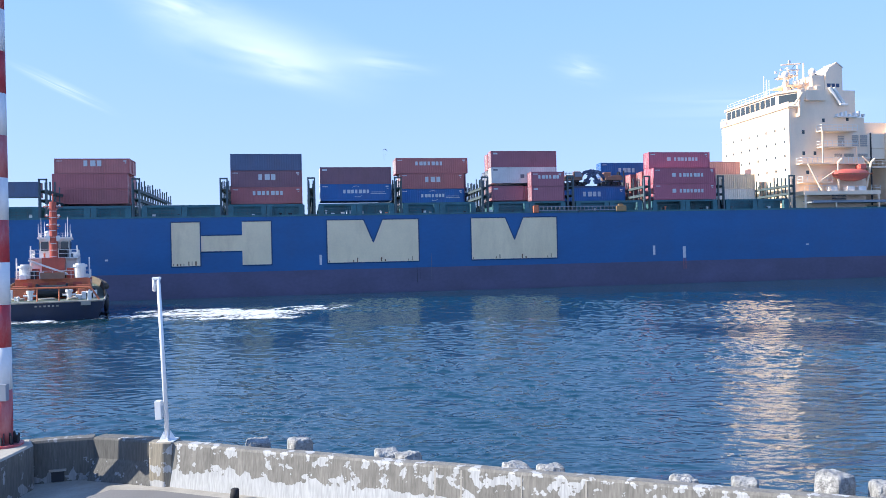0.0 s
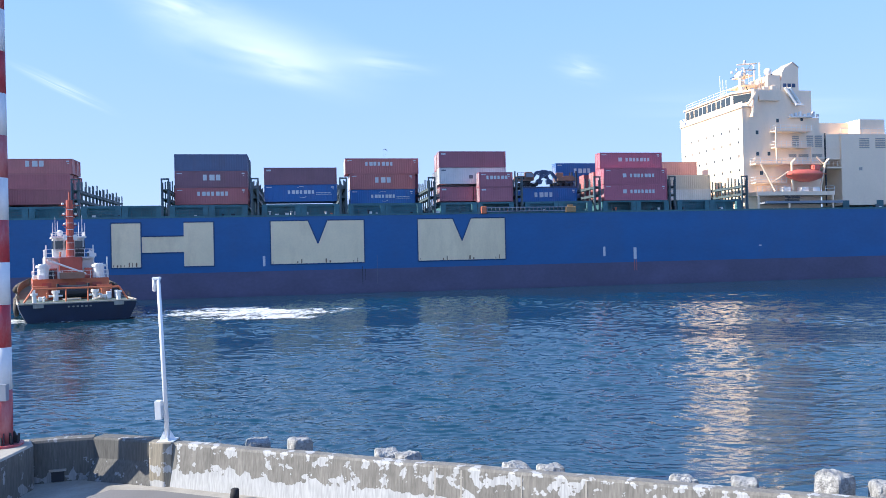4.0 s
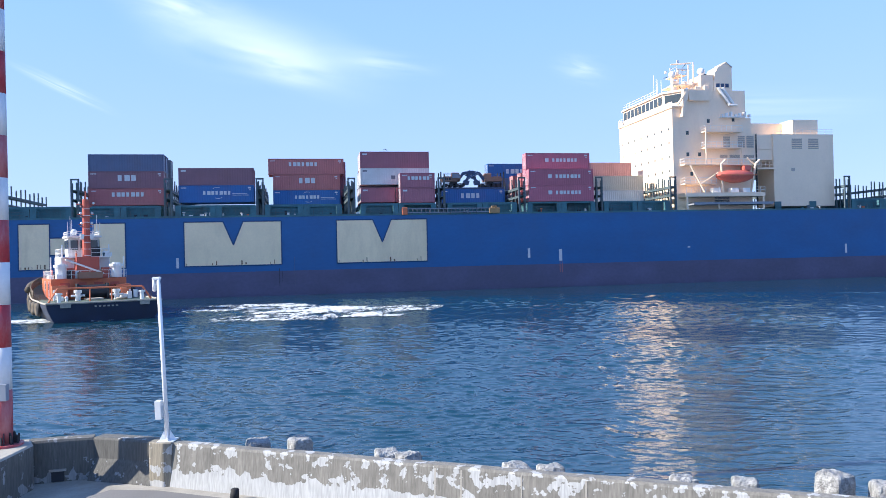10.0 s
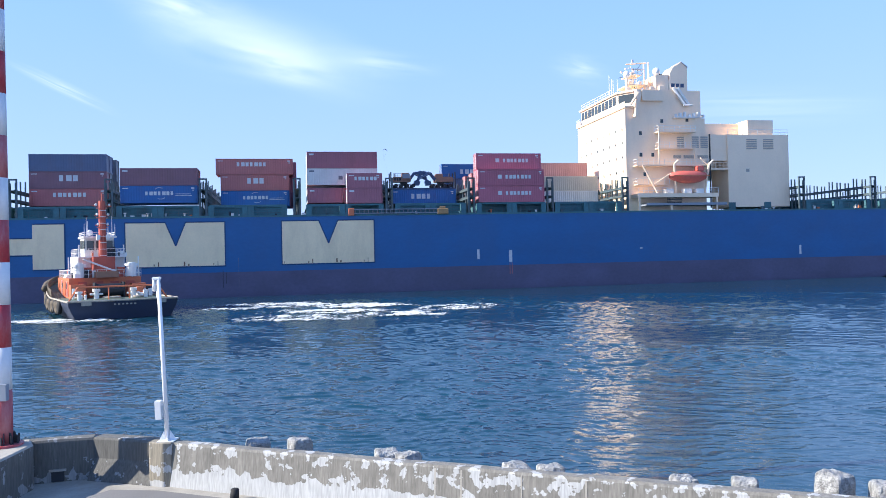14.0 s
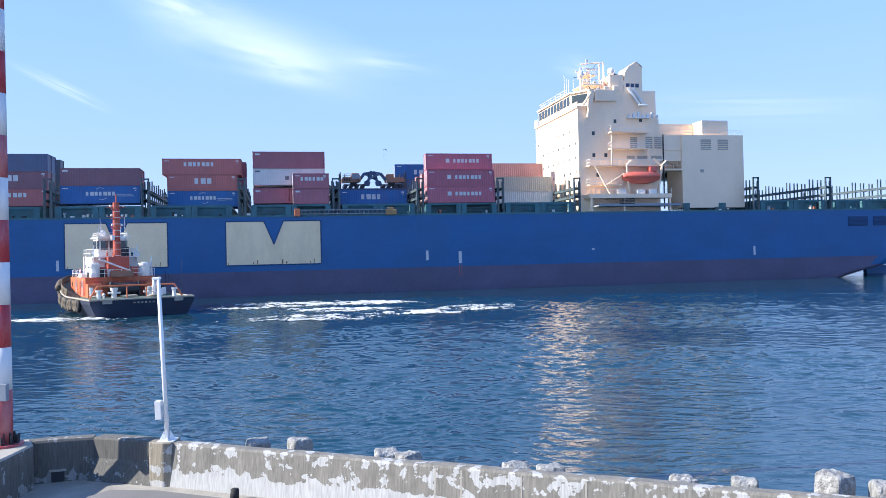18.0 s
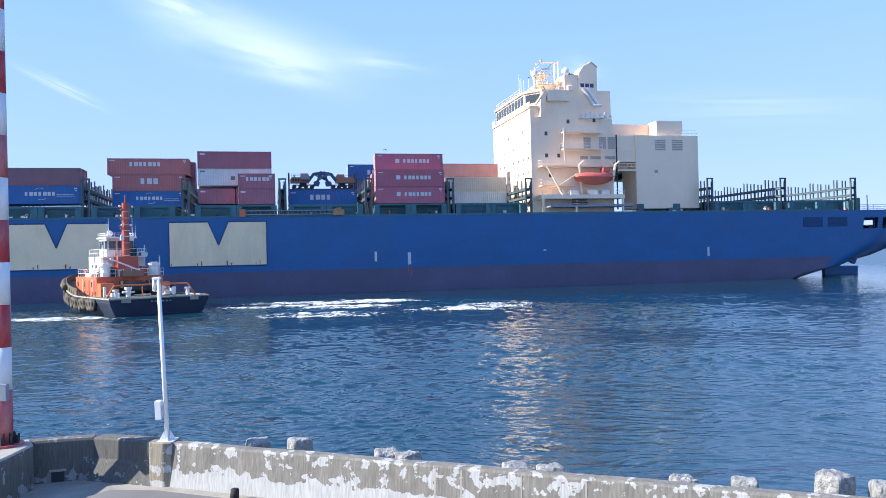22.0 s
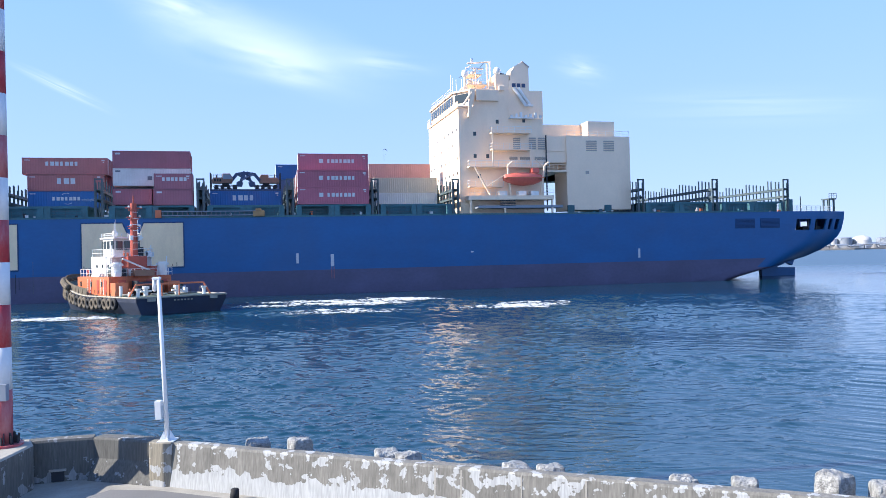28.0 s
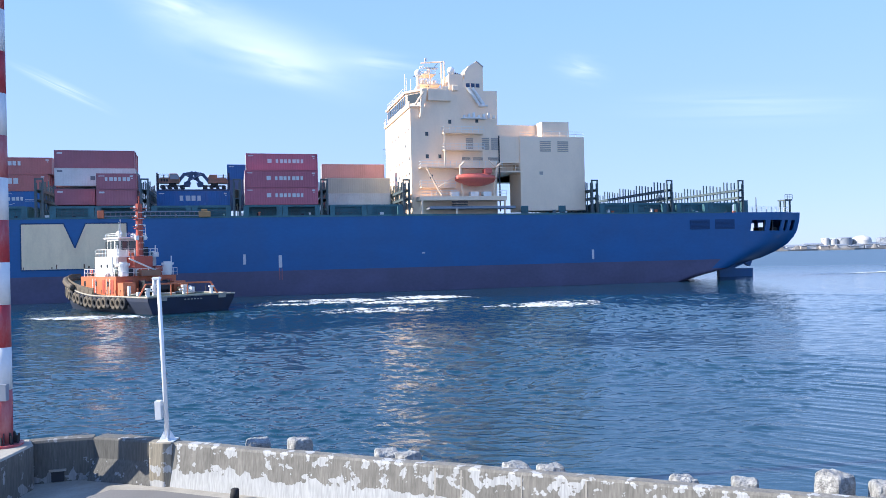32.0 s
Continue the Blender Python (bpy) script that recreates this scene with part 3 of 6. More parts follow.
for i in range(NS - 1):                                  # bottom
    bm.faces.new((grid[i, 0, 0], grid[i, 0, 1], grid[i + 1, 0, 1], grid[i + 1, 0, 0])).material_index = 1
hull = part("hull", bm, [M["hull_blue"], M["hull_brown"]], ship, "blue topsides over a dull brown boot topping", smooth=True)
hull.data.set_sharp_from_angle(angle=radians(32))
uses = {}
for p in hull.data.polygons:
    for k in p.edge_keys:
        uses[k] = uses.get(k, 0) + 1
for ed in hull.data.edges:                               # rims of the openings stay crisp
    if uses[ed.key] == 1:
        ed.use_edge_sharp = True
wm = hull.modifiers.new("plate", "SOLIDIFY")
wm.thickness, wm.offset = 0.25, -1


def deck_outline(level, inset, u0=-181, u1=111.7):
    lev = LEVELS[level]
    pts = [hull_point(lev, s) for s in ss]
    pts = [p for p in pts if u0 <= p[0] <= u1]
    return [(p[0], MID - p[1] + inset) for p in pts] + [(p[0], MID + p[1] - inset) for p in pts[::-1]]


bm = bmesh.new()
prism(bm, deck_outline(NL - 1, 0.3), 13.0, 13.25, "z")
part("main_deck", bm, M["deck_green"], ship)
bm = bmesh.new()
prism(bm, deck_outline(NL - 3, 0.3, 94, 111.4), 9.3, 9.48, "z")
part("mooring_deck", bm, M["deck_green"], ship)
bm = bmesh.new()
box(bm, 95.6, 1.2, 9.48, 96.2, BEAM - 1.2, 13.0)
part("bulkhead", bm, M["deck_green"], ship)
# plates between the openings of the transom, and pillars of the mooring deck
for v0, v1 in ((3.4, 12.2), (15.3, 16.5), (19.0, 28.8)):
    bm = bmesh.new()
    box(bm, 111.2, v0, 9.48, 111.45, v1, 13.0)
    part("transom_plate", bm, M["hull_blue"], ship)
for u, v in ((99.4, 4), (100.7, 4.6), (105.2, 5), (107.9, 6)):
    bm = bmesh.new()
    box(bm, u, v, 9.48, u + 0.25, v + 0.4, 13.0)
    part("pillar", bm, M["tank_grey"], ship)
# gear on the mooring deck
for k, (u, v) in enumerate(((98.5, 8), (104.5, 6), (108.5, 7), (101, 24), (106, 24))):
    bm = bmesh.new()
    bar(bm, (u, v - 0.7, 9.95), (u, v + 0.7, 9.95), 0.45, 10)
    box(bm, u - 0.55, v - 0.9, 9.48, u + 0.55, v - 0.7, 10.5)
    box(bm, u - 0.55, v + 0.7, 9.48, u + 0.55, v + 0.9, 10.5)
    part("mooring_winch", bm, M["lash_steel"], ship)

# rudder and horn under the counter
bm = bmesh.new()
prism(bm, [(105.6, -4), (110.0, -4), (110.1, 1.75), (105.6, 1.85)], MID - 0.35, MID + 0.35)
part("rudder", bm, M["hull_blue"], ship)
bm = bmesh.new()
prism(bm, [(101.9, -4), (105.5, -4), (105.5, 2.0), (107.9, 2.9), (109.3, 2.2), (110.0, 3.7), (110.0, 5.0), (101.6, 5.0), (101.4, 2.0)], MID - 0.5, MID + 0.5)
part("rudder_horn", bm, M["hull_blue"], ship)

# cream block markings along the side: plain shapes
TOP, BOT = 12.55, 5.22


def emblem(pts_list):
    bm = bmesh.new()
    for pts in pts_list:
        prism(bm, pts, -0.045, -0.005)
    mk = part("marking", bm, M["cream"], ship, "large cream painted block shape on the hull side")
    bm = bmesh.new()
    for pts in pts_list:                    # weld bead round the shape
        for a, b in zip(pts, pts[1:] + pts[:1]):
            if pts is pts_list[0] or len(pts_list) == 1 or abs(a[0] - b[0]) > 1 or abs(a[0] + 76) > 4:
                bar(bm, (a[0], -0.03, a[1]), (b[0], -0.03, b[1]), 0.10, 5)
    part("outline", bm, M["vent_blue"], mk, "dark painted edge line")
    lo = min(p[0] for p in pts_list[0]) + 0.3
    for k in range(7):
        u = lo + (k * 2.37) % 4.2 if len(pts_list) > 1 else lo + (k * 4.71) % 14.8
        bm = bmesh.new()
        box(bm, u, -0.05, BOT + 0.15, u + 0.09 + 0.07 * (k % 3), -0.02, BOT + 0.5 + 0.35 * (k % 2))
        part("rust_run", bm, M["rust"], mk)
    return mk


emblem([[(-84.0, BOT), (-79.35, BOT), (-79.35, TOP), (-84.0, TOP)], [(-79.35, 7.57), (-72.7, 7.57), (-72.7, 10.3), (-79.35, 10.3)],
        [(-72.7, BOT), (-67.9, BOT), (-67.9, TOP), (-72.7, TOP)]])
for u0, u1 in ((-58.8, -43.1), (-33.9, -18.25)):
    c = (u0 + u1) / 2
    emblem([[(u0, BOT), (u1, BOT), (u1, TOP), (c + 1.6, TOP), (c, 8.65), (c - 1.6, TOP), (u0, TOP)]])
# tug push marks, draught marks and hull fittings
for u, z0, h, w, m in ((0.1, 5.35, 1.7, 0.42, "lettering"), (6.0, 4.7, 2.1, 0.55, "lettering"), (5.85, 2.6, 2.0, 0.10, "box_orange"), (6.25, 2.6, 2.0, 0.10, "box_orange"),
                       (63.85, 4.85, 1.75, 0.42, "lettering"), (-59.9, 5.0, 1.7, 0.40, "lettering"), (-41.0, 1.5, 5.0, 0.04, "box_grey"), (31.0, 6.55, 0.25, 0.5, "lettering"),
                       (-94.0, 6.4, 0.3, 0.45, "lettering")):
    bm = bmesh.new()
    v = 0.02 if u > 60 else 0
    box(bm, u - w / 2, v - 0.04, z0, u + w / 2, v + 0.03, z0 + h)
    part("hull_mark", bm, M[m], ship)
bm = bmesh.new()
box(bm, -43.57, -0.03, 1.6, -43.5, 0.02, 4.6)
box(bm, -43.06, -0.03, 2.2, -43.0, 0.02, 4.2)
part("rust_streak", bm, M["dark"], ship)
for u0 in (84.6, 90.2):
    bm = bmesh.new()
    box(bm, u0, -0.05, 10.1, u0 + 4.4, 0.35, 12.0)
    vent = part("side_vent", bm, M["vent_blue"], ship, "darker louvred vent panel")
    for k in range(7):
        bm = bmesh.new()
        prism(bm, [(-0.12, 10.2 + k * 0.25), (-0.05, 10.2 + k * 0.25), (-0.05, 10.36 + k * 0.25)], u0 + 0.1, u0 + 4.3, "x")
        part("slat", bm, M["vent_blue"], vent)

# rubbing rail along the deck edge
bm = bmesh.new()
box(bm, -140, -0.06, 13.25, 92, 0.25, 13.55)
part("gunwale", bm, M["deck_green"], ship)
# hatch coamings with hatch covers, bay by bay
BAYS = [(-116.5, -104.2), (-102.5, -90.2), (-88.4, -76.2), (-74.8, -62.5), (-60.0, -47.3), (-45.6, -33.0), (-29.6, -16.6), (-14.4, -2.0), (0.2, 12.8), (14.7, 27.4), (65.6, 79.6), (82, 96.0)]
for u0, u1 in BAYS:
    bm = bmesh.new()
    box(bm, u0 + 0.3, 2.3, 13.25, u1 - 0.3, BEAM - 2.3, 15.0)
    part("hatch_coaming", bm, M["deck_green"], ship)
    bm = bmesh.new()
    w = (BEAM - 4.2) / 3
    for k in range(3):
        box(bm, u0 + 0.1, 2.1 + k * w + 0.05, 15.0, u1 - 0.1, 2.1 + (k + 1) * w - 0.05, 15.45)
    part("hatch_cover", bm, M["deck_green"], ship)
    # pedestals along the side that carry the outermost stack
    for u in (u0 + 0.35, (u0 + u1) / 2 - 0.5, (u0 + u1) / 2 + 0.5, u1 - 0.35):
        bm = bmesh.new()
        box(bm, u - 0.45, 0.12, 13.25, u + 0.45, 0.9, 15.22)
        part("pedestal", bm, M["deck_green"], ship)
    bm = bmesh.new()
    box(bm, u0 + 0.1, 0.10, 15.05, u1 - 0.1, 0.30, 15.34)
    part("side_girder", bm, M["deck_green"], ship)
    bm = bmesh.new()
    railing(bm, [(u0, 0.15, 13.5), (u1, 0.15, 13.5)], 1.0, 0.03, 1.6)
    part("railing", bm, M["lash_steel"], ship)


def lashing_bridge(u, top=19.3, v0=0.3, v1=BEAM - 0.3, tower=True):
    """A transverse frame of posts with two walkways, taller at its ends."""
    n = 13
    for i in range(n + 1):
        v = v0 + (v1 - v0) * i / n
        bm = bmesh.new()
        for du in (-0.38, 0.38):
            box(bm, u + du - 0.09, v - 0.10, 13.25, u + du + 0.09, v + 0.10, top + 0.35 * ((i * 7) % 3) - 0.2)
        part("post", bm, M["lash_steel"], ship)
    for z in (16.4, 17.9):
        bm = bmesh.new()
        box(bm, u - 0.55, v0, z, u + 0.55, v1, z + 0.12)
        box(bm, u - 0.50, v0, z - 0.30, u - 0.40, v1, z)
        box(bm, u + 0.40, v0, z - 0.30, u + 0.50, v1, z)
        part("walkway", bm, M["lash_steel"], ship)
    for i in range(0, n, 3):
        bm = bmesh.new()
        a, b = v0 + (v1 - v0) * i / n, v0 + (v1 - v0) * (i + 1) / n
        bar(bm, (u, a, 13.4), (u, b, 16.3), 0.06, 4)
        part("brace", bm, M["lash_steel"], ship)
    if tower:
        bm = bmesh.new()
        for du in (-0.55, 0.55):
            box(bm, u + du - 0.11, 0.05, 13.25, u + du + 0.11, 0.35, 19.75)
        box(bm, u - 0.66, 0.05, 19.55, u + 0.66, 0.35, 19.80)
        box(bm, u - 0.55, 0.05, 17.9, u + 0.55, 0.35, 18.0)
        part("end_tower", bm, M["lash_steel"], ship)


for u in (-103.4, -89.3, -75.5, -61.2, -46.5, -31.2, -15.5, -0.9, 13.7, 28.2, 64.6, 80.4, 96.3):
    lashing_bridge(u)

# ---- accommodation block ----
AU0, AU1, AV0, AV1 = 29.8, 48.6, 2.9, 27.4
acc = part("accommodation", (lambda b: (prism(b, [(AU0, 13.25), (46.1, 13.25), (46.1, 31.3), (39.2, 31.3), (38.6, 35.6), (32.6, 35.6), (32.6, 33.4), (AU0, 33.4)], AV0, AV1), b)[-1])(bmesh.new()), M["white_steel"], ship, "cream-white accommodation block")
bm = bmesh.new()
box(bm, 41.2, 8.0, 31.3, 48.2, 24.0, 37.7)
part("upper_casing", bm, M["white_steel"], acc)
bm = bmesh.new()
box(bm, 41.45, 8.0, 37.7, 45.45, 13.0, 39.7)
sign = part("sign_block", bm, M["white_steel"], acc)
for k in range(3):
    bm = bmesh.new()
    box(bm, 42.0 + k * 0.98, 7.95, 38.3, 42.75 + k * 0.98, 8.02, 39.05)
    part("painted_mark", bm, M["machine_blue"], sign, "small dark blue painted mark")
for u, z0, z1 in ((32.4, 31.3, 36.4),):      # tapering wing frames
    bm = bmesh.new()
    prism(bm, [(u - 1.0, z0), (u - 0.7, z0), (u + 0.35, z1 - 1.0), (u + 0.35, z1), (u - 0.6, z1), (u - 0.6, z1 - 1.2)], 1.9, AV0)
    part("wing_frame", bm, M["white_steel"], acc)
bm = bmesh.new()
box(bm, 33.0, 2.2, 34.4, 37.4, AV0, 36.4)
part("wing_cabin", bm, M["white_steel"], acc)
# front windows, deck by deck
for k, z in enumerate((15.6, 18.3, 21.0, 23.7, 26.4, 29.0)):
    for i in range(8):
        v = 4.4 + i * 3.05
        bm = bmesh.new()
        box(bm, AU0 - 0.04, v - 0.20, z, AU0 + 0.05, v + 0.20, z + 0.5)
        part("window", bm, M["glass"], acc)
for u, z in ((32.8, 23.9), (35.2, 23.9), (32.8, 28.0), (42.4, 30.6), (37.2, 30.3), (33.5, 20.2)):
    bm = bmesh.new()
    box(bm, u - 0.28, AV0 - 0.04, z, u + 0.28, AV0 + 0.05, z + 0.72)
    part("window", bm, M["glass"], acc)
# wheelhouse with raked windows and wings
bm = bmesh.new()
plan = [(29.95, 25.6), (29.95, 6.9), (32.5, 3.4), (36.4, 3.2), (36.4, 25.6)]
prism(bm, plan, 33.4, 36.4, "z")
wheel = part("wheelhouse", bm, M["white_steel"], acc)
bm = bmesh.new()
prism(bm, [(29.65, 25.9), (29.65, 6.7), (32.3, 3.1), (36.6, 2.92), (36.6, 25.9)], 36.4, 36.75, "z")
part("roof", bm, M["white_steel"], wheel)
bm = bmesh.new()
box(bm, 29.55, 2.5, 33.1, 32.2, 27.4, 33.4)
box(bm, 29.55, 25.2, 33.4, 29.65, 27.4, 34.3)
box(bm, 29.55, 2.5, 33.4, 29.65, 6.0, 34.2)
part("bridge_wing", bm, M["white_steel"], acc)
bm = bmesh.new()
railing(bm, [(29.6, 27.3, 34.2), (29.6, 25.3, 34.2)], 0.6, 0.05, 0.7)
part("wing_rail", bm, M["white"], acc)
for i in range(10):
    v = 8.0 + i * 1.82
    bm = bmesh.new()
    box(bm, 29.88, v - 0.72, 34.45, 30.0, v + 0.72, 36.05)
    part("bridge_window", bm, M["glass"], wheel)
bm = bmesh.new()
n = Vector((-3.5, -2.55, 0)).normalized() * 0.06
for z0, z1 in ((34.45, 36.05),):
    a, b = Vector((30.2, 6.55, 0)), Vector((32.25, 3.74, 0))
    v = [bm.verts.new(p) for p in (a + n + Vector((0, 0, z0)), b + n + Vector((0, 0, z0)), b + n + Vector((0, 0, z1)), a + n + Vector((0, 0, z1)),
                                   a - n + Vector((0, 0, z0)), b - n + Vector((0, 0, z0)), b - n + Vector((0, 0, z1)), a - n + Vector((0, 0, z1)))]
    for f in ((0, 1, 2, 3), (7, 6, 5, 4), (0, 4, 5, 1), (1, 5, 6, 2), (2, 6, 7, 3), (3, 7, 4, 0)):
        bm.faces.new([v[i] for i in f])
part("bridge_window", bm, M["glass"], wheel)
bm = bmesh.new()
bar(bm, (30.6, 2.2, 33.5), (32.2, 2.0, 35.9), 0.22, 6)
part("wing_brace", bm, M["white_steel"], acc)
bm = bmesh.new()
railing(bm, [(29.9, 25, 36.75), (29.9, 9, 36.75)], 1.0, 0.045, 1.4)
part("roof_railing", bm, M["white"], acc)
# near-side galleries
for u0, u1, z in ((35.6, 43.2, 28.3), (35.6, 43.2, 25.2), (31.2, 46.6, 22.0), (31.2, 37.6, 18.4)):
    bm = bmesh.new()
    box(bm, u0, 1.1, z, u1, 2.9, z + 0.22)
    gal = part("gallery", bm, M["white_steel"], acc)
    bm = bmesh.new()
    railing(bm, [(u0, 2.8, z + 0.2), (u0, 1.15, z + 0.2), (u1, 1.15, z + 0.2)], 1.05, 0.04, 1.1)
    part("railing", bm, M["white"], gal)
for u, z0, z1 in ((35.7, 22.2, 29.2), (43.0, 22.2, 25.2), (46.05, 14.0, 28.0)):
    bm = bmesh.new()
    box(bm, u - 0.09, 1.1, z0, u + 0.09, 1.35, z1)
    part("stanchion", bm, M["white_steel"] if u < 46 else M["dark"], acc)
for u0, u1, z0, z1 in ((43.3, 44.7, 25.6, 27.9), (45.1, 46.6, 25.6, 27.9), (40.2, 41.6, 25.6, 27.8), (39.4, 41.0, 23.6, 24.2), (41.5, 43.6, 23.6, 24.2), (44.4, 46.6, 23.6, 24.2)):
    bm = bmesh.new()
    for k in range(6):
        z = z0 + (z1 - z0) * k / 6
        box(bm, u0, AV0 - 0.06, z, u1, AV0 + 0.02, z + (z1 - z0) / 6 * 0.72)
    part("louvre", bm, M["louvre"], acc)
# lifeboat platform
for z, u0, u1 in ((16.0, 30.6, 46.9), (14.5, 32.4, 48.6)):
    bm = bmesh.new()
    box(bm, u0, -0.1, z, u1, 3.0, z + 0.75 if z > 15 else z + 0.45)
    part("platform", bm, M["white_steel"] if z > 15 else M["tank_grey"], acc)
for u in (31.0, 37.4, 46.6):
    bm = bmesh.new()
    box(bm, u - 0.15, 0.0, 13.25, u + 0.15, 0.35, 16.1)
    part("stanchion", bm, M["white_steel"], acc)
bm = bmesh.new()
for k in range(4):
    box(bm, 36.4, -0.14, 14.9 + k * 0.28, 39.4, -0.05, 15.05 + k * 0.28)
part("grating", bm, M["dark"], acc)
bm = bmesh.new()
railing(bm, [(30.8, 0.0, 16.75), (37.5, 0.0, 16.75)], 1.0, 0.04, 1.0)
part("railing", bm, M["white"], acc)
bm = bmesh.new()
railing(bm, [(45, 0.0, 16.75), (46.9, 0.0, 16.75)], 1.0, 0.04, 1.0)
part("railing", bm, M["white"], acc)
for u, lean in ((38.6, -0.4), (44.4, 0.9)):
    bm = bmesh.new()
    bar(bm, (u + 0.4, 1.4, 16.7), (u + lean, 0.3, 22.2), 0.22, 6)
    bar(bm, (u + lean, 0.3, 22.2), (u + lean + 0.8, 0.3, 22.9), 0.2, 6)
    part("davit", bm, M["white_steel"], acc)
for a, b, r in (((32.0, 0.6, 22.0), (34.8, 0.6, 16.9), 0.16), ((37.8, 0.8, 20.6), (34.2, 0.8, 18.4), 0.10), ((43.8, 0.7, 23.4), (45.3, 0.7, 22.0), 0.14)):
    bm = bmesh.new()
    bar(bm, a, b, r, 6)
    part("strut", bm, M["white_steel"], acc)
for u in (36.5, 40.2, 42.6):
    bm = bmesh.new()
    box(bm, u, 0.4, 16.75, u + 1.5, 1.8, 17.6)
    part("locker", bm, M["white"], acc)

# enclosed lifeboat
boat = thing("lifeboat", "orange-red enclosed lifeboat hung in white davits", "lifeboat")
bm = bmesh.new()
rows = []
for i in range(17):
    x = -3.9 + 7.8 * i / 16
    k = max(0.05, 1 - abs(x / 3.9) ** 2.6)
    rows.append([bm.verts.new((x, y * k ** 0.8, z * (0.55 + 0.45 * k) + (0.45 * (abs(x) / 3.9) ** 2 if z < 0 else 0))) for y, z in
                 ((0, -1.25), (0.8, -1.0), (1.25, -0.3), (1.35, 0.05), (1.35, 0.25), (1.15, 0.7), (0.8, 1.1), (0, 1.2), (-0.8, 1.1), (-1.15, 0.7), (-1.35, 0.25), (-1.35, 0.05), (-1.25, -0.3), (-0.8, -1.0))])
for a, b in zip(rows, rows[1:]):
    for j in range(14):
        bm.faces.new((a[j], a[(j + 1) % 14], b[(j + 1) % 14], b[j]))
bm.faces.new(rows[0][::-1])
bm.faces.new(rows[-1])
bmesh.ops.recalc_face_normals(bm, faces=bm.faces[:])
part("boat_hull", bm, M["orange_red"], boat, smooth=True)
bm = bmesh.new()
box(bm, 1.5, -0.7, 1.0, 3.0, 0.7, 2.0)
bmesh.ops.bevel(bm, geom=bm.edges[:], offset=0.15, segments=2, affect="EDGES")
part("conning_tower", bm, M["orange_red"], boat)
bm = bmesh.new()
box(bm, -3.7, -1.42, 0.05, 3.7, -1.30, 0.22)
part("fender_strake", bm, M["tug_orange"], boat)
cargo.append((boat, pose(41.3, 0.9, 19.85)))

# mast, domes and antennas above the bridge
for label, p, q, r in (("mast_post", (38.3, 10.2, 37.4), (38.3, 10.2, 43.7), 0.16), ("mast_post", (38.3, 12.2, 37.4), (38.3, 12.2, 43.7), 0.16),
                       ("mast_boom", (34.0, 11.2, 43.4), (38.4, 11.2, 43.8), 0.14), ("mast_yard", (35.0, 9, 41.0), (35.0, 14, 41.0), 0.12),
                       ("mast_leg", (34.2, 9.2, 36), (35.3, 11, 42.6), 0.13), ("mast_leg", (36.4, 13.2, 36), (35.6, 11, 42.6), 0.13)):
    bm = bmesh.new()
    bar(bm, p, q, r, 6)
    part(label, bm, M["white_steel"], acc)
for b0, b1 in (((33.2, 8.6, 38.7), (37.2, 14, 38.9)), ((33.8, 9.2, 40.8), (36.4, 13, 40.95))):
    bm = bmesh.new()
    box(bm, *b0, *b1)
    part("mast_platform", bm, M["white_steel"], acc)
bm = bmesh.new()
railing(bm, [(33.2, 8.6, 38.9), (37.2, 8.6, 38.9)], 0.9, 0.05, 0.8)
part("railing", bm, M["white"], acc)
bm = bmesh.new()
railing(bm, [(33.8, 9.2, 40.95), (36.4, 9.2, 40.95)], 0.9, 0.05, 0.8)
part("railing", bm, M["white"], acc)
for c, r in (((32.6, 8.0, 40.6), 0.68), ((39.3, 8.9, 41.5), 0.75)):
    bm = bmesh.new()
    dome(bm, c, r, 16, 8, 1.1)
    part("dome", bm, M["white"], acc, smooth=True)
    bm = bmesh.new()
    bar(bm, (c[0], c[1], 36), (c[0], c[1], c[2] - r * 0.8), 0.3, 8)
    part("dome_stand", bm, M["white_steel"], acc)
bm = bmesh.new()
box(bm, 34.2, 9.0, 41.9, 36.8, 9.25, 42.1)
part("radar_scanner", bm, M["white"], acc)
ra = random.Random(21)
for k in range(22):                                  # yards, brackets and lattice bars on the mast
    u, v, z = ra.uniform(33.2, 38.2), ra.uniform(8.8, 13.2), ra.uniform(37.4, 43.2)
    bm = bmesh.new()
    if k % 3 == 0:
        box(bm, u - 0.18, v - 0.18, z, u + 0.18, v + 0.18, z + ra.uniform(0.3, 0.7))
        part("mast_fitting", bm, M["white"], acc)
    else:
        bar(bm, (u, v, z), (u + ra.uniform(-1.2, 1.2), v + ra.uniform(-0.6, 0.6), z + ra.uniform(-0.8, 1.4)), 0.07, 5)
        part("mast_bar", bm, M["white_steel"] if k % 2 else M["lash_steel"], acc)
for k in range(9):
    u, v, h = ra.uniform(31, 38.5), ra.uniform(6, 16), ra.uniform(1.2, 4.2)
    bm = bmesh.new()
    bar(bm, (u, v, 37.1), (u, v, 37.4 + h), 0.06, 5)
    part("aerial", bm, M["white"], acc)
for u, v, z, w in ((33.6, 9.4, 39.0, 0.9), (35.6, 9.0, 39.0, 0.7), (34.6, 10.4, 41.0, 0.8), (37.0, 7.0, 37.1, 1.2), (31.8, 6.2, 37.1, 0.8), (39.2, 7.5, 37.5, 1.1)):
    bm = bmesh.new()
    box(bm, u, v, z, u + w, v + w, z + w * 0.9)
    bmesh.ops.bevel(bm, geom=bm.edges[:], offset=0.08, segments=1, affect="EDGES")
    part("instrument_box", bm, M["white_steel"], acc)
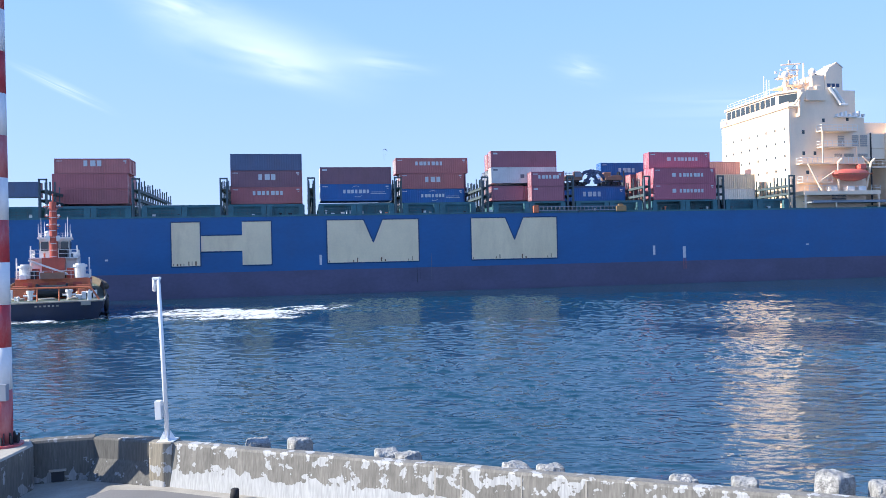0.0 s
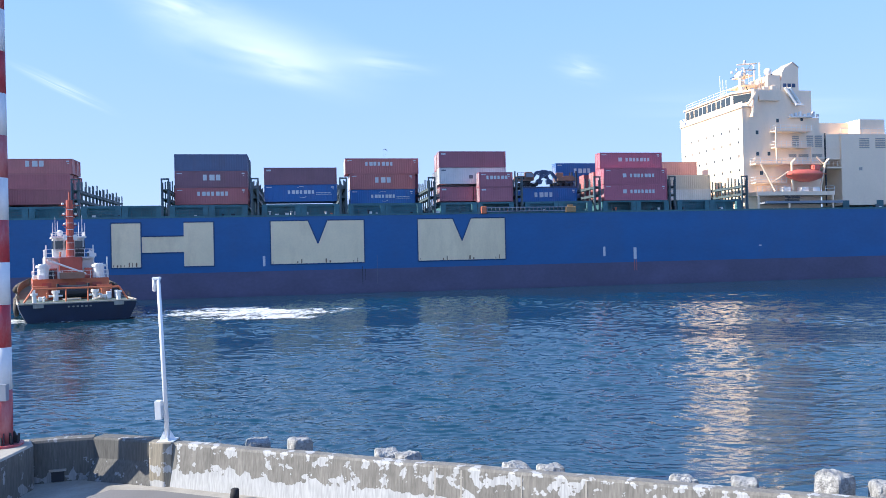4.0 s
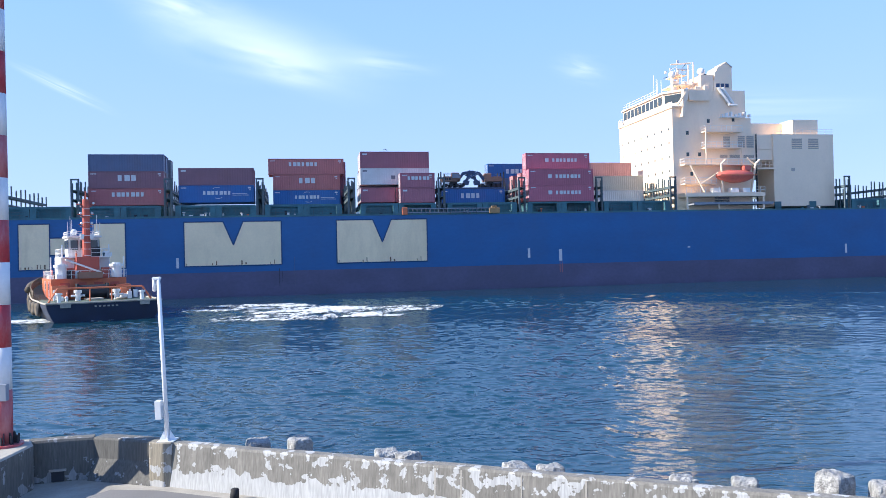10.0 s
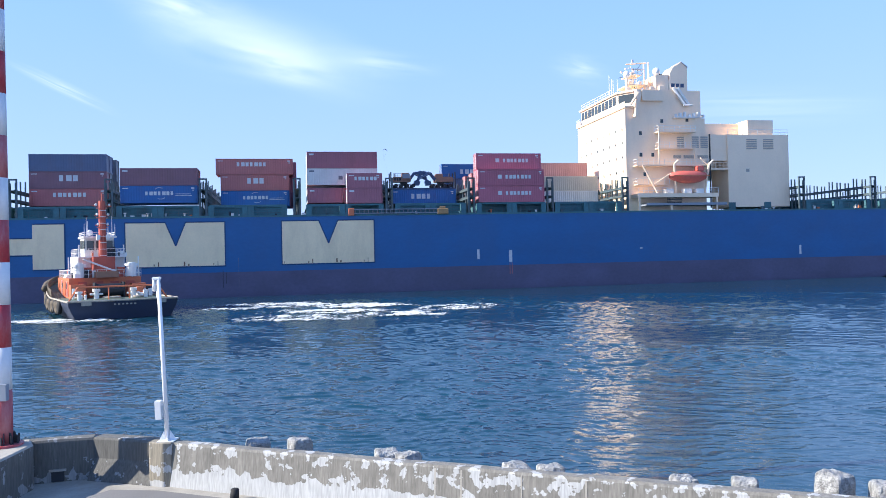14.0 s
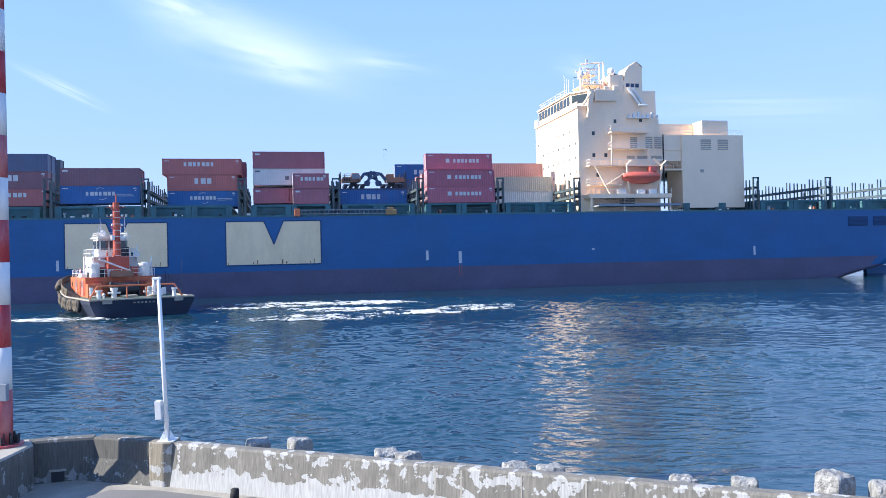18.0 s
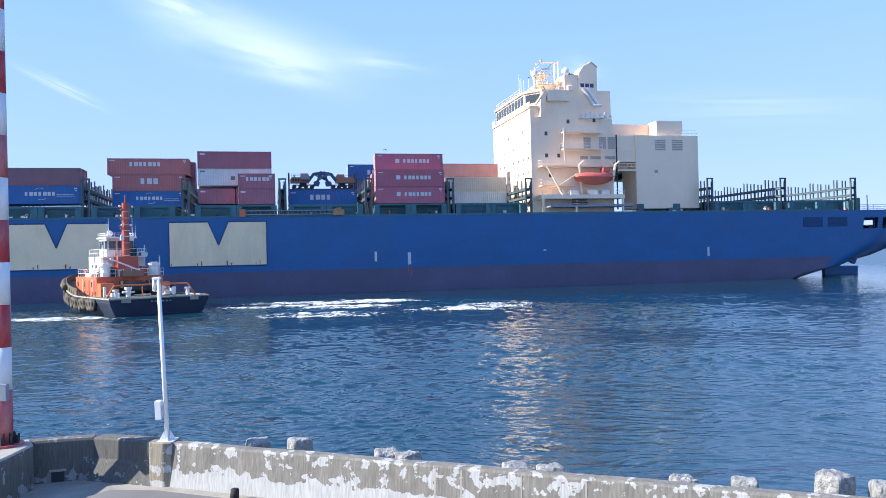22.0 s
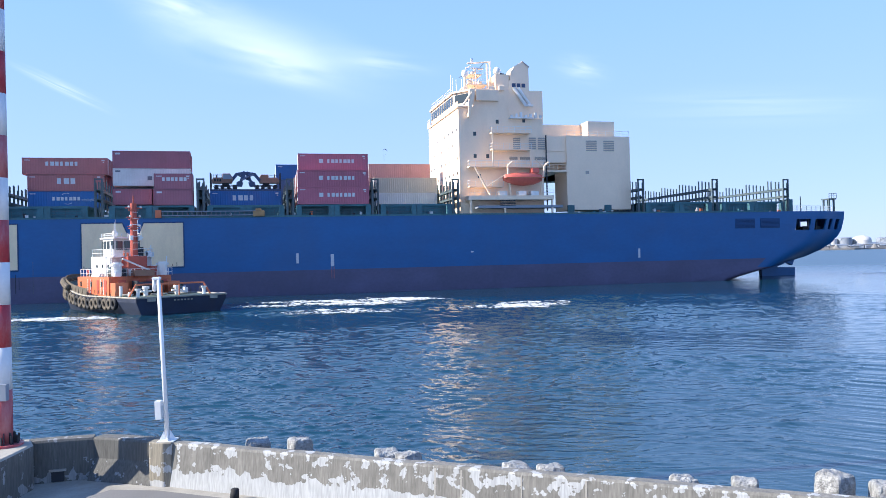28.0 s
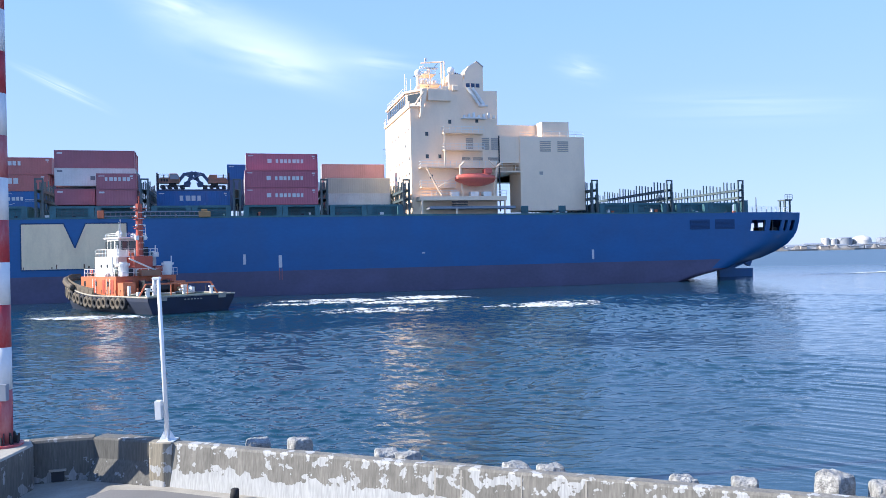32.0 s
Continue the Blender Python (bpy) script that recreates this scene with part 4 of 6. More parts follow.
# funnel
bm = bmesh.new()
prism(bm, [(41.65, 39.7), (45.45, 39.7), (45.45, 42.3), (44.2, 43.3), (42.6, 42.4), (41.8, 41.2)], 8.0, 12.0)
fun = part("funnel", bm, M["white_steel"], acc)
bm = bmesh.new()
prism(bm, [(44.1, 43.3), (44.2, 43.45), (45.6, 42.4), (45.5, 42.2)], 7.9, 12.1)
part("cowl", bm, M["louvre"], fun, "darker rim along the funnel top")
bm = bmesh.new()
box(bm, 38.7, 8.02, 31.3, 41.4, 13.0, 40.7)
part("exhaust_casing", bm, M["white_steel"], acc)
for k in range(4):
    bm = bmesh.new()
    bar(bm, (40.1 + 0.42 * k, 10, 40.7), (40.1 + 0.42 * k, 10, 41.6 - 0.12 * k), 0.18, 8)
    part("exhaust_pipe", bm, M["dark"], acc)
bm = bmesh.new()
for d in (0, 0.9):
    bar(bm, (42.2 + d, 7.6, 38.1), (44.5 + d, 7.6, 34.9), 0.32, 8)
bar(bm, (44.2, 7.3, 34.7), (46.0, 7.3, 34.7), 0.2, 8)
part("inclined_duct", bm, M["white"], acc)
bm = bmesh.new()
box(bm, 39.4, 1.8, 31.2, 44.0, AV0, 31.4)
for k in range(7):
    box(bm, 39.7 + k * 0.95, 2.3, 31.4, 40.05 + k * 0.95, AV0, 31.9 + 0.25 * (k % 3))
part("vent_row", bm, M["white"], acc)

# engine casing and aft block
bm = bmesh.new()
prism(bm, [(2.9, 14.2), (9.0, 14.2), (9.0, 21.6), (27.0, 21.6), (27.0, 28.25), (2.9, 28.25)], 50.8, 63.9, "x")
blk = part("engine_casing", bm, M["white_steel"], ship, "plain cream-white engine casing block")
bm = bmesh.new()
box(bm, 55.6, 3.6, 28.25, 61.1, 12, 31.2)
part("roof_house", bm, M["white_steel"], blk)
bm = bmesh.new()
box(bm, 46.1, 7.0, 21.6, 56.0, 24.0, 31.0)
part("link_house", bm, M["white_steel"], blk)
bm = bmesh.new()
box(bm, 46.1, 3.3, 23.2, 50.8, 7.0, 28.2)
box(bm, 46.1, 3.2, 25.3, 50.8, 3.3, 25.5)
part("link_trunk", bm, M["white_steel"], blk)
bm = bmesh.new()
box(bm, 46.1, 2.6, 21.4, 50.8, 5.0, 21.7)
railing(bm, [(46.3, 2.7, 21.7), (50.6, 2.7, 21.7)], 1.1, 0.06, 0.8)
part("catwalk", bm, M["white_steel"], blk)
for u0 in (54.8, 58.4):
    bm = bmesh.new()
    for k in range(6):
        box(bm, u0, 2.84, 25.4 + k * 0.35, u0 + 2.2, 2.91, 25.62 + k * 0.35)
    part("louvre", bm, M["louvre"], blk)
bm = bmesh.new()
box(bm, 54.6, 2.85, 21.0, 55.3, 2.91, 21.6)
part("hatch", bm, M["louvre"], blk)
for u0 in (50.7, 58.3):
    bm = bmesh.new()
    box(bm, u0, 2.7, 13.25, u0 + 1.4, 2.88, 15.1)
    part("doorway", bm, M["deck_green"], blk)
bm = bmesh.new()
railing(bm, [(50.9, 3.0, 28.25), (63.8, 3.0, 28.25)], 1.0, 0.035, 1.6)
part("railing", bm, M["white"], blk)
# small gear along the deck edge
rd = random.Random(31)
for k in range(90):
    u = rd.uniform(-112, 96)
    if 29 < u < 50:
        continue
    w, h = rd.uniform(0.15, 0.7), rd.uniform(0.2, 0.9)
    v = rd.uniform(0.25, 0.9)
    bm = bmesh.new()
    if k % 3:
        box(bm, u, v, 13.25, u + w, v + 0.3, 13.3 + h)
    else:
        bar(bm, (u, v, 13.25), (u, v, 13.3 + h), 0.14, 8)
        bar(bm, (u, v, 13.3 + h), (u, v, 13.45 + h), 0.24, 8)
    part("deck_fitting", bm, M[rd.choice(("white", "white", "lash_steel", "dark", "tug_orange", "deck_green", "galv"))], ship)
# stern bulwark fittings
bm = bmesh.new()
railing(bm, [(98.5, 1.2, 13.3), (106, 2.2, 13.3), (110, 3.8, 13.3)], 1.2, 0.06, 1.3, 3)
part("railing", bm, M["white"], ship)
bm = bmesh.new()
for v in (4.8, 6.4):
    box(bm, 110.2, v, 13.2, 110.5, v + 0.3, 16.1)
    box(bm, 111.35, v, 13.2, 111.65, v + 0.3, 16.1)
box(bm, 110.1, 4.6, 16.0, 111.9, 7, 16.25)
railing(bm, [(110.1, 4.6, 16.25), (111.9, 4.6, 16.25)], 1.0, 0.05, 0.7)
part("stern_light_frame", bm, M["lash_steel"], ship)
bm = bmesh.new()
box(bm, 96.9, 0.6, 13.25, 98.2, 3.0, 15.8)
part("deck_house", bm, M["deck_green"], ship)
bm = bmesh.new()
bar(bm, (101.5, 2.5, 13.3), (101.5, 2.5, 16.5), 0.10, 6)
part("flag_post", bm, M["lash_steel"], ship)


# ---- containers ----
SHELLS = {}


def shell(L, H):
    """Corrugated box, frame and door gear of one size, shared by all boxes of that size."""
    if (L, H) in SHELLS:
        return SHELLS[L, H]
    Wd = 2.44
    out = []
    bm = bmesh.new()                                   # corrugated sides, roof and floor
    n = int(L / 0.42)
    for side in (0, 1):
        y = 0.05 if side == 0 else Wd - 0.05
        s = 1 if side == 0 else -1
        prev = None
        for i in range(n):
            for f, d in ((0, 0), (0.25, 0), (0.4, 0.018), (0.8, 0.018)):
                x = 0.12 + (L - 0.24) * (i + f) / n
                a, b = bm.verts.new((x, y + s * d, 0.14)), bm.verts.new((x, y + s * d, H - 0.12))
                if prev:
                    bm.faces.new((prev[0], a, b, prev[1]) if side == 0 else (prev[1], b, a, prev[0]))
                prev = (a, b)
    box(bm, 0.1, 0.12, 0.1, L - 0.1, Wd - 0.12, H - 0.03)
    out.append(("shell", bm))
    bm = bmesh.new()                                   # corner posts and rails
    for x in (0, L - 0.16):
        for y in (0, Wd - 0.12):
            box(bm, x, y, 0, x + 0.16, y + 0.12, H)
    for z, h in ((0.01, 0.14), (H - 0.14, 0.13)):
        for y in (0.01, Wd - 0.07):
            box(bm, 0.16, y, z, L - 0.16, y + 0.06, z + h)
        for x in (0.01, L - 0.09):
            box(bm, x, 0.12, z, x + 0.08, Wd - 0.12, z + h)
    out.append(("frame", bm))
    bm = bmesh.new()                                   # doors with their lock rods
    for k in range(2):
        box(bm, 0.03, 0.14 + k * 1.09, 0.16, 0.09, 1.20 + k * 1.09, H - 0.16)
    out.append(("door", bm))
    bm = bmesh.new()
    bar(bm, (0.0, 0, 0.12), (0.0, 0, H - 0.12), 0.03, 5)
    out.append(("lock_rod", bm))
    meshes = []
    for name, bm in out:
        me = bpy.data.meshes.new(name)
        bm.normal_update()
        bm.to_mesh(me)
        bm.free()
        me.materials.append(None)
        meshes.append((name, me))
    SHELLS[L, H] = meshes
    return meshes


def marks(c, L, H, blocks, h, x0, z, emblem_sq=0, swoosh=0):
    """Illegible white lettering as a row of small blocks."""
    bm = bmesh.new()
    x = x0
    for k in range(blocks):
        w = h * (0.62 + 0.12 * ((k * 5) % 3))
        box(bm, x, -0.025, z, x + w, 0.0, z + h)
        x += h * 1.08
    part("lettering", bm, M["lettering"], c)
    if emblem_sq:
        bm = bmesh.new()
        box(bm, x0 - emblem_sq * 2.0, -0.025, z, x0 - emblem_sq, 0.0, z + emblem_sq)
        part("emblem", bm, M["lettering"], c)
    if swoosh:                              # two thin arcs round the writing, and small bars after it
        cx = x0 + blocks * h * 0.54
        bm = bmesh.new()
        for sg in (1, -1):
            arc = [(cx + sg * (0.9 * math.cos(t) - 0.1), -0.015, z + h / 2 + sg * (0.2 + 0.75 * math.sin(t))) for t in (1.0 + 0.28 * i for i in range(6))]
            for a, b in zip(arc, arc[1:]):
                bar(bm, a, b, 0.05, 4)
        part("emblem", bm, M["lettering"], c)
        bm = bmesh.new()
        box(bm, L - 3.6, -0.02, z - 0.12, L - 0.9, 0.0, z - 0.04)
        box(bm, L - 3.6, -0.02, z + 0.16, L - 1.1, 0.0, z + 0.24)
        part("small_print", bm, M["lettering"], c)
    for x, w, zz, hh in ((0.35, 0.9, H - 0.5, 0.14), (L - 1.0, 0.5, H - 0.55, 0.22), (L - 0.8, 0.25, H - 0.85, 0.14)):
        bm = bmesh.new()
        box(bm, x, -0.022, zz, x + w, 0.0, zz + hh)
        part("number_bar", bm, M["lettering"], c)


COLOUR = {"box_red": "red", "box_orange": "orange-red", "box_crimson": "crimson", "box_maroon": "dark maroon", "box_purple": "dull purple-brown", "box_navy": "dark navy",
          "box_blue": "blue", "box_white": "white", "box_beige": "pale beige", "box_grey": "grey", "box_faded": "faded pinkish red"}
SIZE = {6.06: "short", 12.19: "long", 13.72: "extra-long"}


def container(u, v, z, L, H, m, text=None):
    c = thing("container", f"{SIZE[L]} {COLOUR[m]} corrugated steel shipping container stacked on deck", "container", group="containers on the ship")
    for name, me in shell(L, H):
        for y in (0.42, 0.92, 1.52, 2.02) if name == "lock_rod" else (0,):
            o = new(name, me)
            o.parent = c
            o.location.y = y
            o.material_slots[0].link = "OBJECT"
            o.material_slots[0].material = M["galv"] if name == "lock_rod" else M[m]
    if text:
        marks(c, L, H, *text)
    elif v < 4.5:                           # only small number plates
        bm = bmesh.new()
        box(bm, 0.4, 0.0, H - 0.62, 1.2, 0.03, H - 0.34)
        part("number_bar", bm, M["lettering"] if m != "box_white" else M["box_grey"], c)
        if m == "box_white":
            bm = bmesh.new()
            box(bm, 5.4, 0.0, 0.95, 6.1, 0.03, 1.6)
            part("emblem", bm, M["box_grey"], c, "small dark square emblem")
    cargo.append((c, pose(u, v, z)))
    return c


HYU, LOGO, CMA, KM, NAM = (7, 0.72, 3.7, 1.5), (3, 1.0, 4.7, 1.25), (7, 0.62, 3.9, 1.3, 0, 1), (4, 0.9, 3.8, 0.9), (7, 0.66, 5.0, 1.25, 0.7)
H9, H8 = 2.896, 2.591
# bay by bay from the bow: u, v, base, length, height, colour, writing
for row in (
    (-104.6, 9.0, 16.35, 12.19, H8, "box_red", None), (-104.6, 9.0, 18.95, 12.19, H8, "box_red", None), (-104.2, 9.0, 21.55, 12.19, H8, "box_orange", LOGO),
    (-104.6, 11.6, 16.35, 12.19, H8, "box_maroon", None), (-104.6, 11.6, 18.95, 12.19, H8, "box_red", None), (-104.2, 11.6, 21.55, 12.19, H8, "box_orange", None),
    (-104.6, 14.2, 16.35, 12.19, H8, "box_red", None), (-104.6, 14.2, 18.95, 12.19, H8, "box_red", None),
    (-119.0, 9.0, 17.6, 12.19, H8, "box_navy", None),
    (-74.9, 6.2, 15.85, 12.19, H9, "box_red", HYU), (-74.9, 6.2, 18.76, 12.19, H9, "box_purple", LOGO), (-74.9, 6.2, 21.67, 12.19, H9, "box_navy", None),
    (-74.9, 8.8, 15.85, 12.19, H9, "box_red", None), (-74.9, 8.8, 18.76, 12.19, H9, "box_grey", None), (-74.9, 8.8, 21.67, 12.19, H9, "box_navy", None),
    (-74.9, 14.0, 15.85, 12.19, H9, "box_navy", None), (-74.9, 14.0, 18.76, 12.19, H9, "box_grey", None), (-74.9, 14.0, 21.67, 12.19, H9, "box_grey", None),
    (-59.7, 1.4, 15.85, 12.19, H9, "box_blue", CMA), (-59.7, 1.4, 18.76, 12.19, H9, "box_purple", None), (-59.7, 4.0, 15.85, 12.19, H9, "box_blue", None),
    (-59.7, 4.0, 18.76, 12.19, H9, "box_maroon", None),
    (-44.6, 12.0, 15.85, 12.19, H9, "box_blue", CMA), (-44.6, 12.0, 18.76, 12.19, H9, "box_orange", LOGO), (-45.4, 12.0, 21.67, 13.72, H9, "box_orange", HYU),
    (-44.6, 14.6, 15.85, 12.19, H9, "box_blue", None), (-44.6, 14.6, 18.76, 12.19, H9, "box_red", None), (-45.4, 14.6, 21.67, 13.72, H9, "box_red", None),
    (-43.2, 17.2, 18.76, 12.19, H9, "box_maroon", None), (-43.2, 17.2, 15.85, 12.19, H9, "box_maroon", None), (-43.2, 17.2, 21.67, 12.19, H9, "box_maroon", None),
    (-29.4, 2.5, 15.7, 6.06, H8, "box_maroon", None), (-23.2, 2.5, 15.7, 6.06, H8, "box_maroon", None), (-29.4, 2.5, 18.8, 12.19, H9, "box_white", None),
    (-29.4, 2.5, 21.72, 12.19, H9, "box_maroon", None), (-29.4, 5.1, 15.6, 12.19, H9, "box_grey", None), (-29.4, 5.1, 18.51, 12.19, H9, "box_grey", None),
    (-29.4, 5.1, 21.46, 12.19, H9, "box_red", None), (-29.4, 7.7, 15.6, 12.19, H9, "box_maroon", None), (-29.4, 7.7, 18.51, 12.19, H9, "box_navy", None),
    (-22.75, 0.0, 15.4, 6.06, H8, "box_maroon", None), (-22.75, 0.0, 18.0, 6.06, H8, "box_maroon", (6, 0.62, 1.3, 1.35)),
    (-14.3, 7.3, 15.75, 12.19, H8, "box_blue", KM), (-14.3, 9.9, 15.75, 12.19, H8, "box_blue", None),
    (0.4, 0.0, 15.4, 12.19, H9, "box_crimson", NAM), (0.4, 0.0, 18.31, 12.19, H9, "box_crimson", NAM),
    (0.7, 2.5, 15.7, 12.19, H9, "box_crimson", None), (0.7, 2.5, 18.61, 12.19, H9, "box_crimson", None), (0.7, 2.5, 21.52, 12.19, H9, "box_crimson", NAM),
    (0.4, 5.1, 15.6, 12.19, H9, "box_orange", None), (0.4, 5.1, 18.51, 12.19, H8, "box_orange", None), (0.4, 10.3, 15.6, 12.19, H9, "box_orange", None), (0.4, 10.3, 18.51, 12.19, H8, "box_orange", None),
    (-2.6, 18.0, 15.6, 12.19, H9, "box_navy", None), (-2.6, 18.0, 18.51, 12.19, H9, "box_navy", None), (-2.6, 18.0, 21.42, 12.19, H9, "box_blue", KM),
    (15.2, 11.0, 15.6, 12.19, H8, "box_white", None), (15.2, 11.0, 18.2, 12.19, H9, "box_beige", None),
    (15.1, 16.2, 15.6, 12.19, H9, "box_faded", None), (15.1, 16.2, 18.51, 12.19, H9, "box_faded", None), (15.1, 16.2, 21.42, 12.19, H9, "box_faded", None),
):
    container(*row)


def flat_rack(u, v, z):
    f = thing("flat_rack", "dark flat rack with end posts carrying two excavators", "flat rack")
    bm = bmesh.new()
    box(bm, 0, 0, 0, 12.19, 2.44, 0.30)
    part("platform", bm, M["machine_blue"], f)
    for x in (0, 11.97):
        for y in (0, 2.26):
            bm = bmesh.new()
            box(bm, x, y, 0.30, x + 0.22, y + 0.18, 3.2)
            part("end_post", bm, M["dark"], f)
    cargo.append((f, pose(u, v, z)))


def excavator(u, v, z, turn):
    e = thing("excavator", "orange crawler excavator with dark blue folded arm on a flat rack", "excavator", group="excavators on the flat rack")
    for y in (-0.95, 0.95):
        bm = bmesh.new()
        loop = [(-1.35, 0.04), (-1.62, 0.16), (-1.7, 0.40), (-1.55, 0.64), (1.55, 0.64), (1.7, 0.40), (1.62, 0.16), (1.35, 0.04)]
        for p, q in zip(loop, loop[1:] + loop[:1]):
            d = Vector((q[0] - p[0], 0, q[1] - p[1])).normalized() * 0.02
            quad = [bm.verts.new(c) for c in ((p[0] - d.x, y - 0.25, p[1] - d.z), (q[0] + d.x, y - 0.25, q[1] + d.z), (q[0] + d.x, y + 0.25, q[1] + d.z), (p[0] - d.x, y + 0.25, p[1] - d.z))]
            bm.faces.new(quad)
        trk = part("track", bm, M["rubber"], e)
        tk = trk.modifiers.new("plate", "SOLIDIFY")
        tk.thickness = 0.07
        for x in (-1.3, -0.45, 0.45, 1.3):
            bm = bmesh.new()
            bar(bm, (x, y - 0.2, 0.34), (x, y + 0.2, 0.34), 0.27, 10)
            part("track_wheel", bm, M["dark"], trk)
    bm = bmesh.new()
    box(bm, -0.5, -0.7, 0.4, 0.5, 0.7, 0.95)
    part("undercarriage", bm, M["dark"], e)
    bm = bmesh.new()
    prism(bm, [(-1.9, 0.95), (0.9, 0.95), (0.9, 1.35), (-0.4, 1.75), (-1.7, 1.75), (-1.95, 1.4)], -1.1, 1.1)
    part("body", bm, M["machine_orange"], e, "orange engine housing")
    bm = bmesh.new()
    prism(bm, [(-0.45, 1.0), (1.0, 1.0), (1.05, 1.8), (0.7, 2.35), (-0.4, 2.35)], -1.1, -0.2)
    bmesh.ops.bevel(bm, geom=bm.edges[:], offset=0.05, segments=1, affect="EDGES")
    cab = part("cab", bm, M["machine_orange"], e)
    bm = bmesh.new()
    prism(bm, [(-0.3, 1.5), (0.9, 1.5), (0.92, 1.8), (0.62, 2.2), (-0.3, 2.2)], -1.13, -1.08)
    part("cab_window", bm, M["tank_grey"], cab)
    for k in range(3):
        bm = bmesh.new()
        box(bm, -1.6 + 0.38 * k, -1.13, 1.15, -1.34 + 0.38 * k, -1.08, 1.55)
        part("grille", bm, M["dark"], e)
    bm = bmesh.new()
    railing(bm, [(-1.7, -1.0, 1.75), (-0.5, -1.0, 1.75)], 0.5, 0.03, 0.6)
    part("handrail", bm, M["machine_blue"], e)
    bm = bmesh.new()
    bar(bm, (-1.3, 0.5, 1.7), (-1.3, 0.5, 2.3), 0.09, 8)
    part("exhaust", bm, M["dark"], e)
    for seg, w in (([(0.5, 1.2), (1.5, 2.5), (2.9, 2.75), (2.95, 2.4), (1.75, 2.1), (0.9, 1.0)], 0.22), ([(2.6, 2.8), (3.15, 2.6), (2.2, 0.7), (1.9, 0.85)], 0.17)):
        bm = bmesh.new()
        prism(bm, seg, -w, w)
        part("boom" if w > 0.2 else "stick", bm, M["machine_blue"], e)
    bm = bmesh.new()
    prism(bm, [(1.5, 0.5), (2.4, 0.45), (2.6, 1.1), (2.1, 1.0), (1.7, 1.2)], -0.5, 0.5)
    part("bucket", bm, M["machine_blue"], e)
    for a, b, r in (((1.9, 0.35, 3.0), (4.3, 0.35, 1.1), 0.15), ((2.1, -0.3, 1.5), (4.2, -0.3, 2.7), 0.11)):
        bm = bmesh.new()
        bar(bm, (a[0], a[1], a[2] * 0.85), (b[0], b[1], b[2] * 0.85), r, 6)
        part("hydraulic_ram", bm, M["machine_blue"], e)
    e.scale = (1.18, 1.0, 1.18)
    cargo.append((e, pose(u, v, z, 0, 0, turn)))


flat_rack(-14.3, 7.3, 18.34)
excavator(-11.7, 8.4, 18.64, 0)
excavator(-4.7, 8.7, 18.64, 180)
# gangway stowed along the deck edge
gw = thing("gangway", "pale aluminium gangway with orange and yellow winch boxes", "gangway")
bm = bmesh.new()
for z in (0.30, 0.95):
    box(bm, 0.9, 0.1, z, 16.0, 0.22, z + 0.14)
    box(bm, 0.9, 0.42, z, 16.0, 0.52, z + 0.14)
part("rail", bm, M["tank_grey"], gw)
for k in range(20):
    bm = bmesh.new()
    box(bm, 1.1 + k * 0.76, 0.12, 0.32, 1.22 + k * 0.76, 0.5, 1.0)
    part("rung", bm, M["box_grey"], gw)
bm = bmesh.new()
box(bm, 0, 0, 0, 0.95, 0.55, 1.25)
bmesh.ops.bevel(bm, geom=bm.edges[:], offset=0.05, segments=1, affect="EDGES")
part("winch_box", bm, M["tug_orange"], gw, "orange end box")
bm = bmesh.new()
box(bm, 15.5, 0, 0.1, 17.4, 0.55, 1.05)
box(bm, 15.9, 0.1, 1.05, 16.9, 0.5, 1.4)
bmesh.ops.bevel(bm, geom=bm.edges[:], offset=0.05, segments=1, affect="EDGES")
part("winch_box", bm, M["machine_yellow"], gw, "yellow winch housing")
for k in range(5):
    bm = bmesh.new()
    box(bm, 1.2 + k * 3.6, 0.2, 0, 1.4 + k * 3.6, 0.45, 0.31)
    part("stand", bm, M["lash_steel"], gw)
cargo.append((gw, pose(-22.6, -0.42, 13.3)))



# ---- tug ----
tug = thing("tugboat", "navy harbour tug with orange deckhouse, white wheelhouse and tyre fenders", "tugboat")
TL, TB, TA = 28.4, 11.7, -2.2
# own space: x from the transom to the bow, y to port, z up from the water


def tug_half(x):
    k = x / TL
    if k < 0.50:
        return TB / 2 * (0.985 - 0.02 * max(0, 1 - (x + 2.2) / 2.0) ** 2)
    return TB / 2 * max(0.0, 0.97 - ((k - 0.50) / 0.507) ** 2.2) ** 0.62


def tug_deck_z(x):
    return 2.0 + 1.7 * smooth01((x - 11) / 17)


bm = bmesh.new()
rows = []
N = 64
for i in range(N + 1):
    x = TA + (TL - TA) * (i / N) * 0.999
    h, d = max(0.02, tug_half(x)), tug_deck_z(x)
    lean = 0.6 if x > 0.1 else 0
    rows.append([bm.verts.new((x - (0.12 * (d - z) * (x / TL)) + (0.35 * (d - z) / d if i == 0 else 0), s * h * w, z)) for s in (1, -1) for z, w in ((-1.6, 0.55), (-0.2, 0.86), (0.7, 0.94), (d - 0.5, 1.0), (d + 0.05, 1.01))])
for a, b in zip(rows, rows[1:]):
    for j in range(4):
        bm.faces.new((a[j], b[j], b[j + 1], a[j + 1]))
        bm.faces.new((a[5 + j], a[6 + j], b[6 + j], b[5 + j]))
for j in range(4):
    bm.faces.new((rows[0][j], rows[0][j + 1], rows[0][j + 6], rows[0][j + 5]))
bmesh.ops.recalc_face_normals(bm, faces=bm.faces[:])
part("hull", bm, M["tug_hull"], tug, "navy blue tug hull", smooth=False)
bm = bmesh.new()
rows = []
for i in range(N + 1):
    x = TA + (TL - TA) * (i / N) * 0.998
    h, d = max(0.02, tug_half(x) - 0.08), tug_deck_z(x) - 0.05
    rows.append([bm.verts.new((x, h, d)), bm.verts.new((x, -h, d))])
